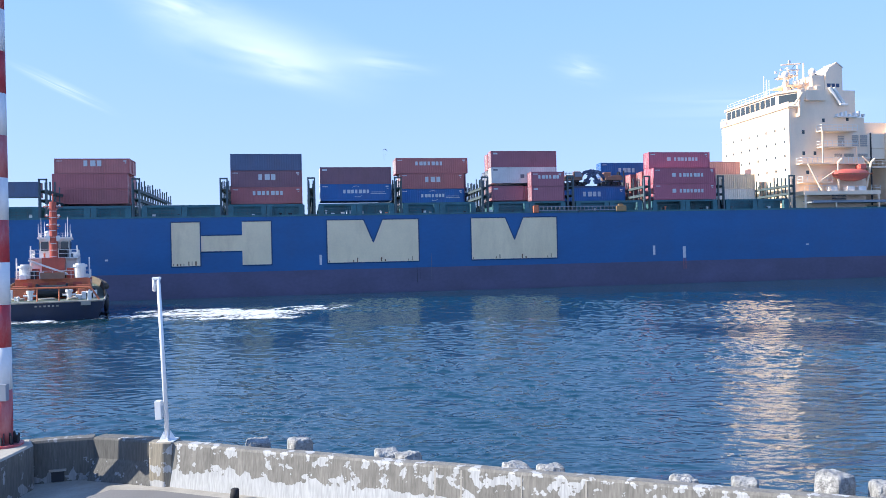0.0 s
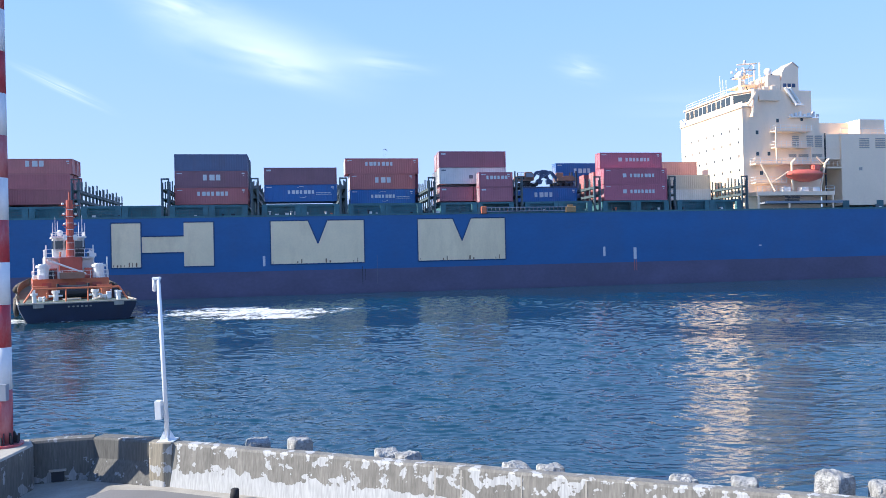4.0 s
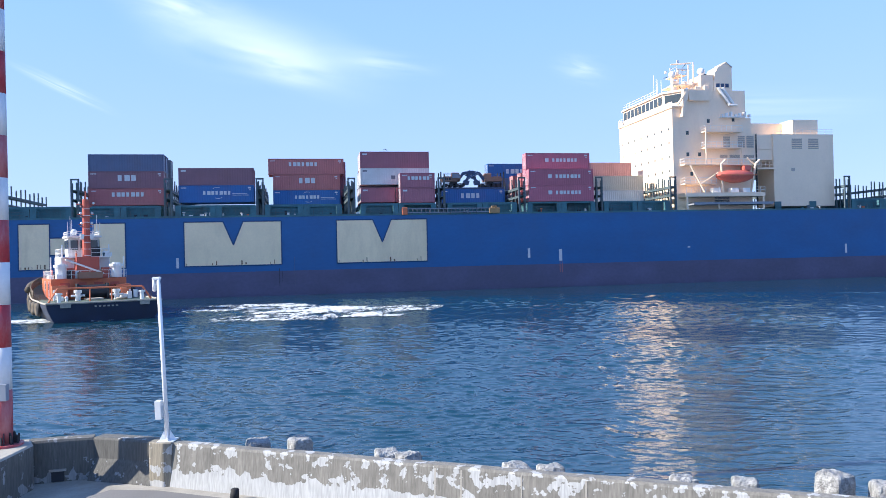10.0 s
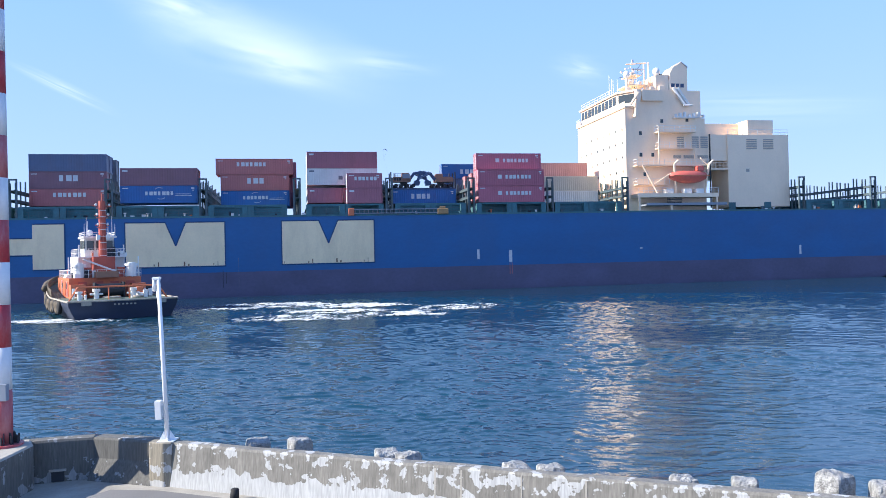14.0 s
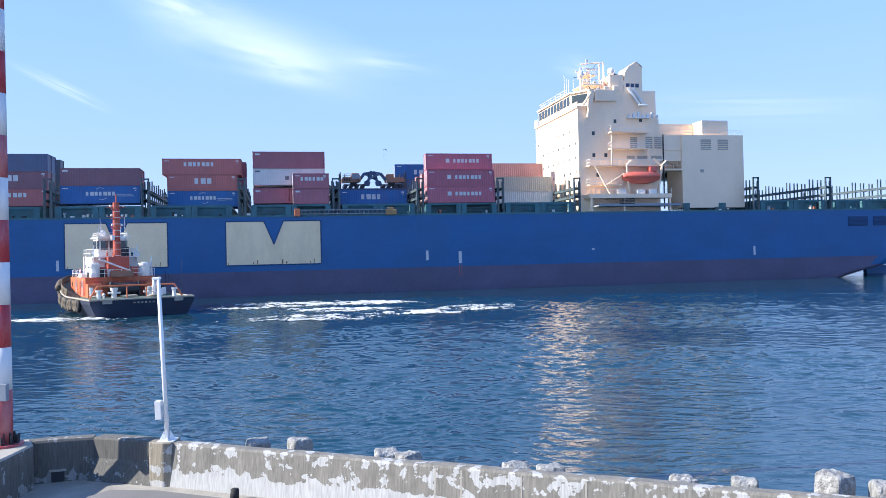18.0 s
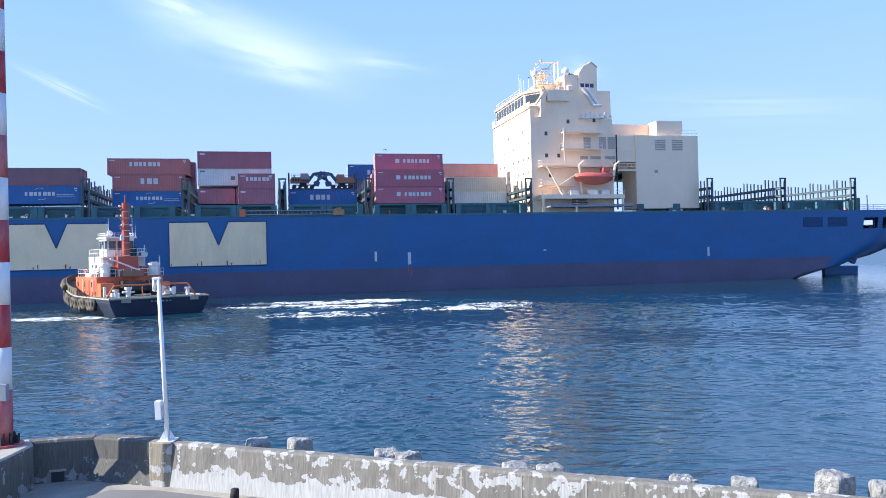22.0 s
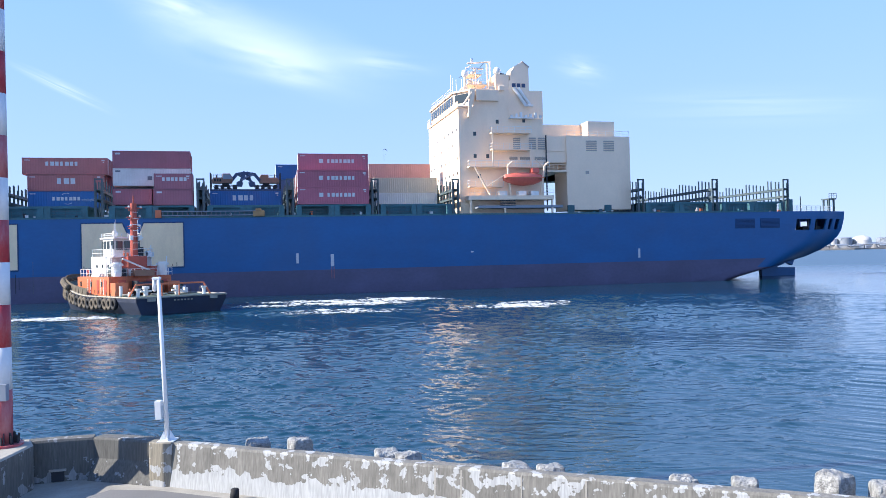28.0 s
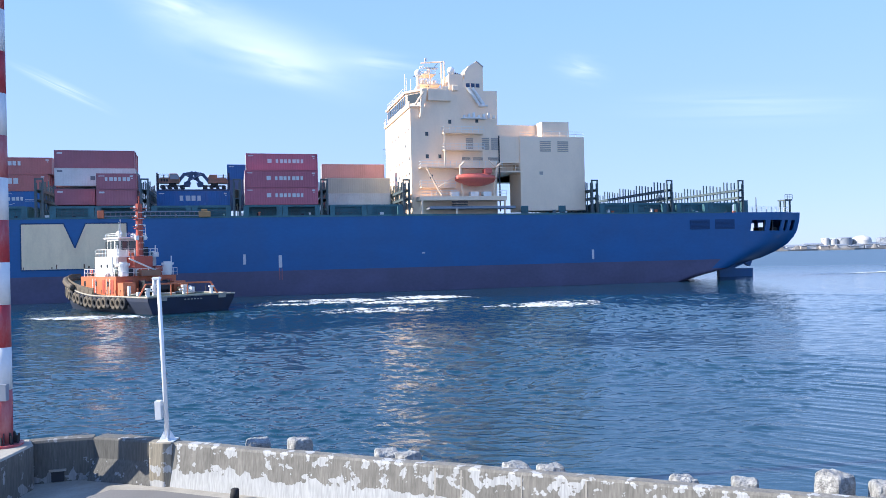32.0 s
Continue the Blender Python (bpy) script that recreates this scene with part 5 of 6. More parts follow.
for a, b in zip(rows, rows[1:]):
    bm.faces.new((a[0], a[1], b[1], b[0]))
part("deck", bm, M["tug_deck"], tug)


def tug_edge(x0, x1, n, dz=0.0, out=0.0):
    return [[(x, s * (tug_half(x) + out), tug_deck_z(x) + dz) for x in (x0 + (x1 - x0) * i / n for i in range(n + 1))] for s in (1, -1)]


bm = bmesh.new()                                         # pale rubbing strake round the deck edge
for line in tug_edge(TA, TL * 0.995, 34, 0.0, 0.02):
    for a, b in zip(line, line[1:]):
        bar(bm, a, b, 0.11, 6)
bar(bm, (TA, -tug_half(TA), 2.0), (TA, tug_half(TA), 2.0), 0.11, 6)
part("rubbing_strake", bm, M["strake"], tug)
for line in tug_edge(12, TL * 0.995, 22, 0.0, -0.12):    # bulwark forward
    bm = bmesh.new()
    for a, b in zip(line, line[1:]):
        v = [bm.verts.new(p) for p in (a, b, (b[0], b[1], b[2] + 0.95), (a[0], a[1], a[2] + 0.95))]
        bm.faces.new(v)
    bmesh.ops.remove_doubles(bm, verts=bm.verts[:], dist=1e-4)
    bul = part("bulwark", bm, M["old_tyre"], tug)
    sm = bul.modifiers.new("plate", "SOLIDIFY")
    sm.thickness = 0.08
# tyres along the sides and heavy fender round the bow
rt = random.Random(3)
for s in (1, -1):
    for i in range(19):
        x = 3.4 + i * 1.27
        y = s * (tug_half(x) + 0.12)
        dx = 0.4
        ang = math.degrees(math.atan2(s * (tug_half(x + dx) - tug_half(x - dx)), 2 * dx))
        bm = bmesh.new()
        torus(bm, Matrix.Identity(4), 0.52, 0.24)
        t = part("tyre", bm, M["old_tyre"] if i % 3 else M["rubber"], tug, smooth=True)
        t.matrix_local = pose(x, y, tug_deck_z(x) - 0.75 - rt.random() * 0.2, 0, 0, ang) @ pose(0, 0, 0, 90 + rt.uniform(-8, 8), 0, 0)
        bm = bmesh.new()
        bar(bm, (x, y * 0.99, tug_deck_z(x) - 0.3), (x - 0.1, y * 0.97, tug_deck_z(x) + 0.8), 0.035, 4)
        part("tyre_chain", bm, M["old_tyre"], tug)
for line in tug_edge(18, TL * 0.998, 22, 0.35, 0.25):
    bm = bmesh.new()
    for a, b in zip(line, line[1:]):
        bar(bm, a, b, 0.42, 8)
    part("bow_fender", bm, M["old_tyre"], tug, smooth=True)
# deckhouse, tiers and wheelhouse
def house(name, x0, x1, hw, z0, z1, m, parent, bev=0.15, taper=0.0):
    bm = bmesh.new()
    prism(bm, [(x0 + taper * 0.3, -hw), (x1 - taper, -hw), (x1, -hw * 0.55), (x1, hw * 0.55), (x1 - taper, hw), (x0 + taper * 0.3, hw)], z0, z1, "z")
    return part(name, bm, m, parent)


dh = house("deckhouse", 8.6, 21.4, 4.1, 1.95, 4.35, M["tug_orange"], tug, taper=2.0)
mid = house("accommodation", 11.6, 19.6, 2.75, 4.35, 6.9, M["white"], tug, taper=1.5)
wh = house("wheelhouse", 13.0, 17.8, 1.75, 6.9, 9.3, M["white"], tug, taper=1.2)
bm = bmesh.new()
prism(bm, [(12.6, -1.95), (17.2, -1.95), (18.3, -1.2), (18.3, 1.2), (17.2, 1.95), (12.6, 1.95)], 9.3, 9.5, "z")
part("wheelhouse_roof", bm, M["white"], tug)
bm = bmesh.new()
prism(bm, [(11.2, -2.75), (18.2, -2.75), (19.9, -1.7), (19.9, 1.7), (18.2, 2.75), (11.2, 2.75)], 6.82, 6.95, "z")
part("bridge_deck", bm, M["white"], tug)
for s in (1, -1):
    for x in (13.7, 14.9, 16.0):
        bm = bmesh.new()
        box(bm, x - 0.42, s * 1.75 - 0.04, 7.95, x + 0.42, s * 1.75 + 0.04, 9.0)
        part("window", bm, M["glass"], wh)
    for x in (12.6, 14.4, 16.2):
        bm = bmesh.new()
        bar(bm, (x, s * 2.71, 5.7), (x, s * 2.79, 5.7), 0.24, 12)
        part("porthole", bm, M["glass"], mid)
    for x in (10.2, 12.6, 15.0):
        bm = bmesh.new()
        box(bm, x - 0.35, s * 4.1 - 0.03, 2.15, x + 0.35, s * 4.1 + 0.03, 3.95)
        part("door", bm, M["tug_mast"], dh)
for y in (-1.0, 0, 1.0):
    bm = bmesh.new()
    box(bm, 17.78, y - 0.42, 7.95, 17.86, y + 0.42, 9.0)
    part("window", bm, M["glass"], wh)
    bm = bmesh.new()
    box(bm, 12.92, y * 1.1 - 0.42, 7.8, 13.02, y * 1.1 + 0.42, 8.95)
    part("window", bm, M["glass"], wh)
for y in (-2.7, -0.9, 0.9, 2.7):                          # aft face openings
    bm = bmesh.new()
    box(bm, 8.55, y - 0.5, 2.1, 8.62, y + 0.5, 3.9)
    part("door", bm, M["tug_mast"], dh)
for nm, pts, zz in (("deckhouse_rail", [(18.5, 4.0), (8.7, 4.0), (8.7, -4.0), (18.5, -4.0)], 4.35), ("bridge_rail", [(18, 2.65), (11.3, 2.65), (11.3, -2.65), (18, -2.65)], 6.95),
                    ("roof_rail", [(17, 1.8), (12.8, 1.8), (12.8, -1.8), (17, -1.8)], 9.5)):
    bm = bmesh.new()
    railing(bm, [(x, y, zz) for x, y in pts], 0.95 if zz < 9 else 0.5, 0.035, 1.0)
    part(nm, bm, M["white"], tug)
# orange tripod mast
bm = bmesh.new()
bar(bm, (11.0, 0, 4.4), (11.0, 0, 13.8), 0.50, 12, 0.40)
bar(bm, (11.0, 0, 13.8), (11.0, 0, 14.8), 0.10, 6)
tm = part("mast", bm, M["tug_mast"], tug, "orange mast")
bm = bmesh.new()
prism(bm, [(10.0, -1.25), (12.2, -1.25), (12.2, 1.25), (10.0, 1.25)], 4.35, 6.9, "z")
part("mast_base", bm, M["tug_mast"], tug)
for z, w in ((13.2, 1.1), (12.0, 0.9), (10.8, 0.8)):
    bm = bmesh.new()
    bar(bm, (11.0, -w, z), (11.0, w, z), 0.07, 5)
    box(bm, 10.7, -0.6, z - 0.3, 11.3, 0.6, z - 0.22)
    part("mast_platform", bm, M["tug_mast"], tm)
    for s in (1, -1):
        bm = bmesh.new()
        dome(bm, (10.6, s * w * 0.7, z + 0.12), 0.16, 8, 4)
        part("nav_light", bm, M["white"], tm, smooth=True)
for x, y, h in ((13.2, 1.5, 2.4), (13.2, -1.5, 2.6), (14.2, 1.2, 2.0), (14.2, -1.2, 1.8), (12.9, 1.8, 1.7), (12.9, -1.8, 1.6)):
    bm = bmesh.new()
    bar(bm, (x, y, 9.5), (x, y, 9.5 + h), 0.05, 5, 0.025)
    part("whip_aerial", bm, M["white"], tug)
bm = bmesh.new()
dome(bm, (14.8, 0.9, 10.0), 0.4, 10, 6)
part("radar_dome", bm, M["white"], tug, smooth=True)
# twin vents, boom, winch and towing gear on the aft deck
for s in (1, -1):
    bm = bmesh.new()
    bar(bm, (9.4, s * 3.0, 4.4), (9.4, s * 3.0, 5.7), 0.62, 14)
    bar(bm, (9.4, s * 3.0, 5.7), (9.4, s * 3.0, 6.0), 0.80, 14)
    bar(bm, (9.4, s * 3.0, 6.0), (9.4, s * 3.0, 6.15), 0.50, 14)
    part("funnel_vent", bm, M["white"], tug, "white mushroom vent", smooth=False)
    bm = bmesh.new()
    bar(bm, (10.2, s * 4.0, 4.4), (10.2, s * 4.0, 6.9), 0.08, 5)
    bar(bm, (11.8, s * 2.6, 4.4), (11.8, s * 2.6, 8.4), 0.08, 5)
    part("stay_post", bm, M["white"], tug)
    bm = bmesh.new()
    bar(bm, (3.4, s * 2.0, 2.0), (3.4, s * 2.0, 3.0), 0.28, 12)
    bar(bm, (3.4, s * 2.0, 2.85), (3.4, s * 2.0, 3.15), 0.42, 12)
    bar(bm, (3.4, s * 2.0 - 0.7, 2.55), (3.4, s * 2.0 + 0.7, 2.55), 0.12, 8)
    part("towing_bitt", bm, M["white"], tug, "white towing bitt")
    bm = bmesh.new()
    bar(bm, (0.7, s * 4.2, 2.0), (0.7, s * 4.2, 2.8), 0.22, 10)
    bar(bm, (0.7, s * 4.2, 2.8), (0.7, s * 4.2, 3.0), 0.36, 10)
    part("bollard", bm, M["white"], tug)
bm = bmesh.new()
bar(bm, (9.4, -1.6, 4.9), (8.6, 2.6, 6.6), 0.11, 6)
part("cargo_boom", bm, M["white"], tug)
bm = bmesh.new()
bar(bm, (7.2, -1.5, 2.9), (7.2, 1.5, 2.9), 0.75, 14)
for y in (-1.7, 1.5):
    box(bm, 6.4, y, 1.98, 8.0, y + 0.2, 3.8)
part("towing_winch", bm, M["dark"], tug)
bm = bmesh.new()
box(bm, 8.0, -1.3, 4.36, 9.3, 1.3, 5.1)
part("gear_box", bm, M["machine_orange"], tug)
bm = bmesh.new()                                          # orange protection bars over the aft deck
arch = [(0.9, 5.2, 2.0), (1.0, 4.3, 3.45), (1.0, -4.3, 3.45), (0.9, -5.2, 2.0)]
for a, b in zip(arch, arch[1:]):
    bar(bm, a, b, 0.11, 6)
for y in (-1.1, 1.1):
    bar(bm, (1.0, y, 2.0), (1.0, y, 3.45), 0.08, 6)
part("towing_arch", bm, M["tug_orange"], tug)
for y in (-3.4, 3.4):
    bm = bmesh.new()
    box(bm, 7.0, y - 0.8, 1.98, 8.5, y + 0.8, 3.6)
    part("deck_locker", bm, M["tug_orange"], tug)
for s in (1, -1):
    bm = bmesh.new()
    box(bm, TA - 0.10, s * 3.9 - 0.5, 1.55, TA + 0.02, s * 3.9 + 0.5, 1.95)
    part("stern_plate", bm, M["strake"], tug)
for k in range(6):
    bm = bmesh.new()
    box(bm, TA + 0.02, -1.2 + 0.42 * k, 1.5, TA + 0.06, -0.98 + 0.42 * k, 1.66)
    part("stern_marking", bm, M["strake"], tug)

for s in (1, -1):
    for x in (11.2, 15.4):
        bm = bmesh.new()
        box(bm, x - 0.45, s * 4.1 - 0.05, 2.1, x - 0.36, s * 4.1 + 0.05, 4.1)
        box(bm, x + 0.36, s * 4.1 - 0.05, 2.1, x + 0.45, s * 4.1 + 0.05, 4.1)
        part("door_frame", bm, M["white"], tug)
    for x, z, r in ((18.6, 5.0, 0.34), (11.0, 5.2, 0.30)):
        bm = bmesh.new()
        torus(bm, pose(x, s * 3.05, z, 90), r, 0.08, 12, 6)
        part("life_ring", bm, M["orange_red"], tug, smooth=True)
    bm = bmesh.new()
    bar(bm, (12.4, s * 3.6, 4.4), (15.0, s * 3.6, 4.4), 0.42, 10)
    part("life_raft", bm, M["white"], tug)
    bm = bmesh.new()
    box(bm, 9.6, s * 1.9 - 0.4, 4.36, 10.6, s * 1.9 + 0.4, 5.6)
    part("vent_trunk", bm, M["tug_mast"], tug)
rc = random.Random(29)
for k in range(34):                                       # lockers, reels and vents on the decks
    if k < 14:
        x, y, z = rc.uniform(8.9, 11.4), rc.uniform(-3.8, 3.8), 4.36
    elif k < 22:
        x, y, z = rc.uniform(11.5, 12.9), rc.uniform(-2.6, 2.6), 6.96
    else:
        x, y, z = rc.uniform(2.5, 8.2), rc.choice((-1, 1)) * rc.uniform(2.4, 4.9), 1.98
    w, h = rc.uniform(0.15, 0.42), rc.uniform(0.4, 1.3)
    m = M[rc.choice(("white", "white", "white", "tug_orange", "dark", "machine_yellow", "lash_steel"))]
    bm = bmesh.new()
    if k % 3 == 0:
        bar(bm, (x, y, z), (x, y, z + h * 0.8), w * 0.5, 9)
        dome(bm, (x, y, z + h * 0.8), w * 0.8, 9, 4, 0.8)
        part("deck_vent", bm, m, tug)
    else:
        box(bm, x - w, y - w, z, x + w, y + w * 0.8, z + h)
        bmesh.ops.bevel(bm, geom=bm.edges[:], offset=0.03, segments=1, affect="EDGES")
        part("deck_locker", bm, m, tug)
for k in range(6):                                       # dark scuppers and window openings low on the deckhouse
    s, x = (1 if k % 2 else -1), 9.7 + 1.7 * k
    bm = bmesh.new()
    box(bm, x - 0.22, s * 4.1 - 0.04, 3.1, x + 0.22, s * 4.1 + 0.04, 3.75)
    part("port", bm, M["glass"], dh)
for x, y, z, w in ((6.0, -3.0, 2.0, 0.7), (5.4, 3.4, 2.0, 0.6), (3.2, 0.4, 2.0, 0.9), (2.6, -2.4, 2.0, 0.5)):
    bm = bmesh.new()
    torus(bm, pose(x, y, z + 0.15), w, 0.12, 14, 6)
    part("rope_coil", bm, M["strake"], tug, smooth=True)
bm = bmesh.new()
for k in range(8):
    box(bm, 10.35, -0.35, 7.0 + k * 0.8, 10.45, 0.35, 7.06 + k * 0.8)
part("mast_ladder", bm, M["white"], tug)
for y in (-0.55, 0.55):
    bm = bmesh.new()
    box(bm, 10.4, y - 0.2, 9.0, 10.8, y + 0.2, 9.6)
    part("searchlight", bm, M["white"], tug)

# ---- far shore ----
bm = bmesh.new()
pts = []
for i in range(61):
    x = 380 + i * 32
    pts.append((x, 1600 - 0.1 * (x - 700) + 6 * math.sin(i * 1.7)))
prism(bm, pts + [(2300, 2600), (380, 2600)], -1, 3.0, "z")
shore = part("far_shore", bm, M["sand"], None)
tagged(shore, "low sandy far shore of the harbour", "shore", kind="structure")


def at(xpix_az, dist):
    return (math.tan(xpix_az) * dist, dist)


rs = random.Random(8)
bm = bmesh.new()
for i in range(120):
    x = 420 + rs.random() * 1500
    y = 1640 + rs.random() * 60
    r = rs.uniform(10, 30)
    m = pose(x, y, 2.5) @ Matrix.Diagonal((r, r * 0.6, rs.uniform(3, 7), 1))
    st = len(bm.verts)
    v = bmesh.ops.create_icosphere(bm, subdivisions=1, radius=1, matrix=m)["verts"]
    for q in v:
        q.co += Vector((rs.uniform(-2, 2), rs.uniform(-2, 2), rs.uniform(-0.8, 0.8)))
scrub = part("shore_scrub", bm, M["shore_green"], None)
tagged(scrub, "dark scrub and trees along the far shore", "scrub", kind="stuff")
bm = bmesh.new()
for i in range(26):
    x = 640 + i * 50 + rs.uniform(-18, 18)
    y = 1600 - 0.1 * (x - 700) + 20
    m = pose(x, y, 2.0) @ Matrix.Diagonal((rs.uniform(14, 30), 12, rs.uniform(4, 9), 1))
    bmesh.ops.create_cone(bm, cap_ends=True, segments=10, radius1=1, radius2=0.15, depth=2, matrix=m)
mounds = part("sand_mounds", bm, M["sand"], None)
tagged(mounds, "pale heaps of sand and gravel on the far shore", "sand heap", kind="stuff")


def storage_tank(x, y, r, h, m, label, domed):
    t = thing("storage_tank", label, "tank", pose(x, y, 3.0), group="storage tanks")
    bm = bmesh.new()
    bar(bm, (0, 0, 0), (0, 0, h), r, 28)
    part("shell", bm, m, t)
    bm = bmesh.new()
    dome(bm, (0, 0, h), r, 28, 6, 0.55 if domed else 0.12, full=False)
    part("roof", bm, m, t, smooth=True)
    bm = bmesh.new()
    for k in range(12):
        a0, a1 = 2.2 + k * 0.16, 2.2 + (k + 1) * 0.16
        bar(bm, ((r + 0.5) * math.cos(a0), (r + 0.5) * math.sin(a0), h * k / 12), ((r + 0.5) * math.cos(a1), (r + 0.5) * math.sin(a1), h * (k + 1) / 12), 0.4, 4)
    part("stair", bm, M["tank_grey"], t)


for px, r, h, m, lab, d in ((0.4865, 8, 22, "tank_white", "tall white steel storage tank on the far shore", False), (0.4960, 9, 20, "tank_white", "white steel storage tank on the far shore", False),
                            (0.5110, 15, 22, "tank_grey", "wide grey steel storage tank on the far shore", False), (0.5330, 19, 16, "tank_white", "large white domed storage tank on the far shore", True),
                            (0.5620, 16, 20, "tank_grey", "wide grey steel storage tank on the far shore", False), (0.4640, 7, 10, "tank_grey", "small grey steel tank on the far shore", False)):
    storage_tank(px * 1660, 1660, r, h, M[m], lab, d)
for px, w, h in ((0.446, 60, 7), (0.473, 40, 9), (0.548, 60, 8), (0.59, 80, 9)):
    b = thing("warehouse", "long low pale industrial shed on the far shore", "shed", pose(px * 1640, 1640, 3.0), group="far sheds")
    bm = bmesh.new()
    box(bm, -w / 2, 0, 0, w / 2, 20, h)
    part("wall", bm, M["louvre"], b)
    bm = bmesh.new()
    prism(bm, [(-1, h), (21, h), (10, h + 3)], -w / 2 - 1, w / 2 + 1, "x")
    part("roof", bm, M["tank_grey"], b)
rw = random.Random(17)
for k in range(16):
    px, w, h = 0.40 + 0.012 * k + rw.uniform(-0.004, 0.004), rw.uniform(10, 26), rw.uniform(3, 8)
    b = thing("yard_hut", "small low building on the far shore", "hut", pose(px * 1612, 1612 + rw.uniform(-4, 4), 3.0), group="far huts")
    bm = bmesh.new()
    box(bm, -w / 2, 0, 0, w / 2, 9, h)
    part("wall", bm, M[rw.choice(("tank_grey", "tank_white", "block", "louvre"))], b)
    bm = bmesh.new()
    prism(bm, [(-0.5, h), (9.5, h), (4.5, h + 1.5)], -w / 2 - 0.5, w / 2 + 0.5, "x")
    part("roof", bm, M["tank_grey"], b)
for px, h in ((0.556, 34), (0.575, 30)):
    b = thing("light_tower", "thin steel lattice tower on the far shore", "tower", pose(px * 1650, 1650, 3.0))
    bm = bmesh.new()
    bar(bm, (0, 0, 0), (3, 0, h), 0.6, 5, 0.3)
    part("tower", bm, M["tank_grey"], b)

# distant clouds
def cloud(name, cx, cz, w, h, tilt, seed, dens, stretch=(1.2, 3.5)):
    dist = 3900 + 20 * seed
    m = bpy.data.materials.new(name)
    m.use_nodes = True
    n, l = m.node_tree.nodes, m.node_tree.links
    n.remove(n["Principled BSDF"])
    co, mp, no = n.new("ShaderNodeTexCoord"), n.new("ShaderNodeMapping"), n.new("ShaderNodeTexNoise")
    mp.inputs["Scale"].default_value = (stretch[0], stretch[1], 1)
    mp.inputs["Location"].default_value = (seed, seed * 0.7, 0)
    mp.inputs["Rotation"].default_value = (0, 0, 0.12)
    l.new(co.outputs["Generated"], mp.inputs[0])
    l.new(mp.outputs[0], no.inputs["Vector"])
    no.inputs["Scale"].default_value, no.inputs["Detail"].default_value, no.inputs["Roughness"].default_value, no.inputs["Distortion"].default_value = 1.6, 6, 0.5, 0.5
    gr = n.new("ShaderNodeTexGradient")
    gr.gradient_type = "QUADRATIC_SPHERE"
    mp2 = n.new("ShaderNodeMapping")
    mp2.inputs["Location"].default_value, mp2.inputs["Scale"].default_value = (-1, -1, 0), (2, 2, 0)
    l.new(co.outputs["Generated"], mp2.inputs[0])
    l.new(mp2.outputs[0], gr.inputs[0])
    mr = n.new("ShaderNodeMapRange")
    l.new(no.outputs["Fac"], mr.inputs["Value"])
    mr.inputs["From Min"].default_value, mr.inputs["From Max"].default_value = 0.30, 0.75
    mu = n.new("ShaderNodeMath")
    mu.operation = "MULTIPLY"
    l.new(gr.outputs["Fac"], mu.inputs[0])
    l.new(mr.outputs[0], mu.inputs[1])
    mu2 = n.new("ShaderNodeMath")
    mu2.operation = "MULTIPLY"
    mu2.use_clamp = True
    l.new(mu.outputs[0], mu2.inputs[0])
    mu2.inputs[1].default_value = dens
    tr, em, mx = n.new("ShaderNodeBsdfTransparent"), n.new("ShaderNodeEmission"), n.new("ShaderNodeMixShader")
    em.inputs["Color"].default_value, em.inputs["Strength"].default_value = (0.97, 0.94, 0.96, 1), 0.95
    l.new(mu2.outputs[0], mx.inputs[0])
    l.new(tr.outputs[0], mx.inputs[1])
    l.new(em.outputs[0], mx.inputs[2])
    l.new(mx.outputs[0], n["Material Output"].inputs["Surface"])
    bm = bmesh.new()
    v = [bm.verts.new(p) for p in ((-w / 2, -h / 2, 0), (w / 2, -h / 2, 0), (w / 2, h / 2, 0), (-w / 2, h / 2, 0))]
    bm.faces.new(v)
    ob = part("backdrop_cloud", bm, m, None)
    ob.matrix_world = pose(cx, dist, cz, 90, 0, 0) @ pose(0, 0, 0, 0, 0, tilt)
    tagged(ob, "thin white streak of cirrus cloud in the distance", "cloud", kind="structure")


cloud("cirrus_main", -900, 1060, 1650, 560, -16, 1.3, 0.62, (1.0, 1.7))
cloud("cirrus_low", -790, 1005, 860, 270, -13, 4.1, 1.05, (0.8, 1.3))
cloud("cirrus_fringe", -330, 1010, 900, 200, -8, 6.4, 0.35, (1.0, 2.2))
cloud("cirrus_band", 1600, 735, 1900, 280, -1, 5.3, 0.22)
cloud("cirrus_streak", -1950, 925, 800, 90, -27, 7.7, 0.6)
cloud("cirrus_wisp", 720, 930, 420, 220, -12, 2.2, 0.32)
cloud("cirrus_high", -1330, 1330, 1000, 420, -18, 9.2, 0.60, (1.0, 1.6))

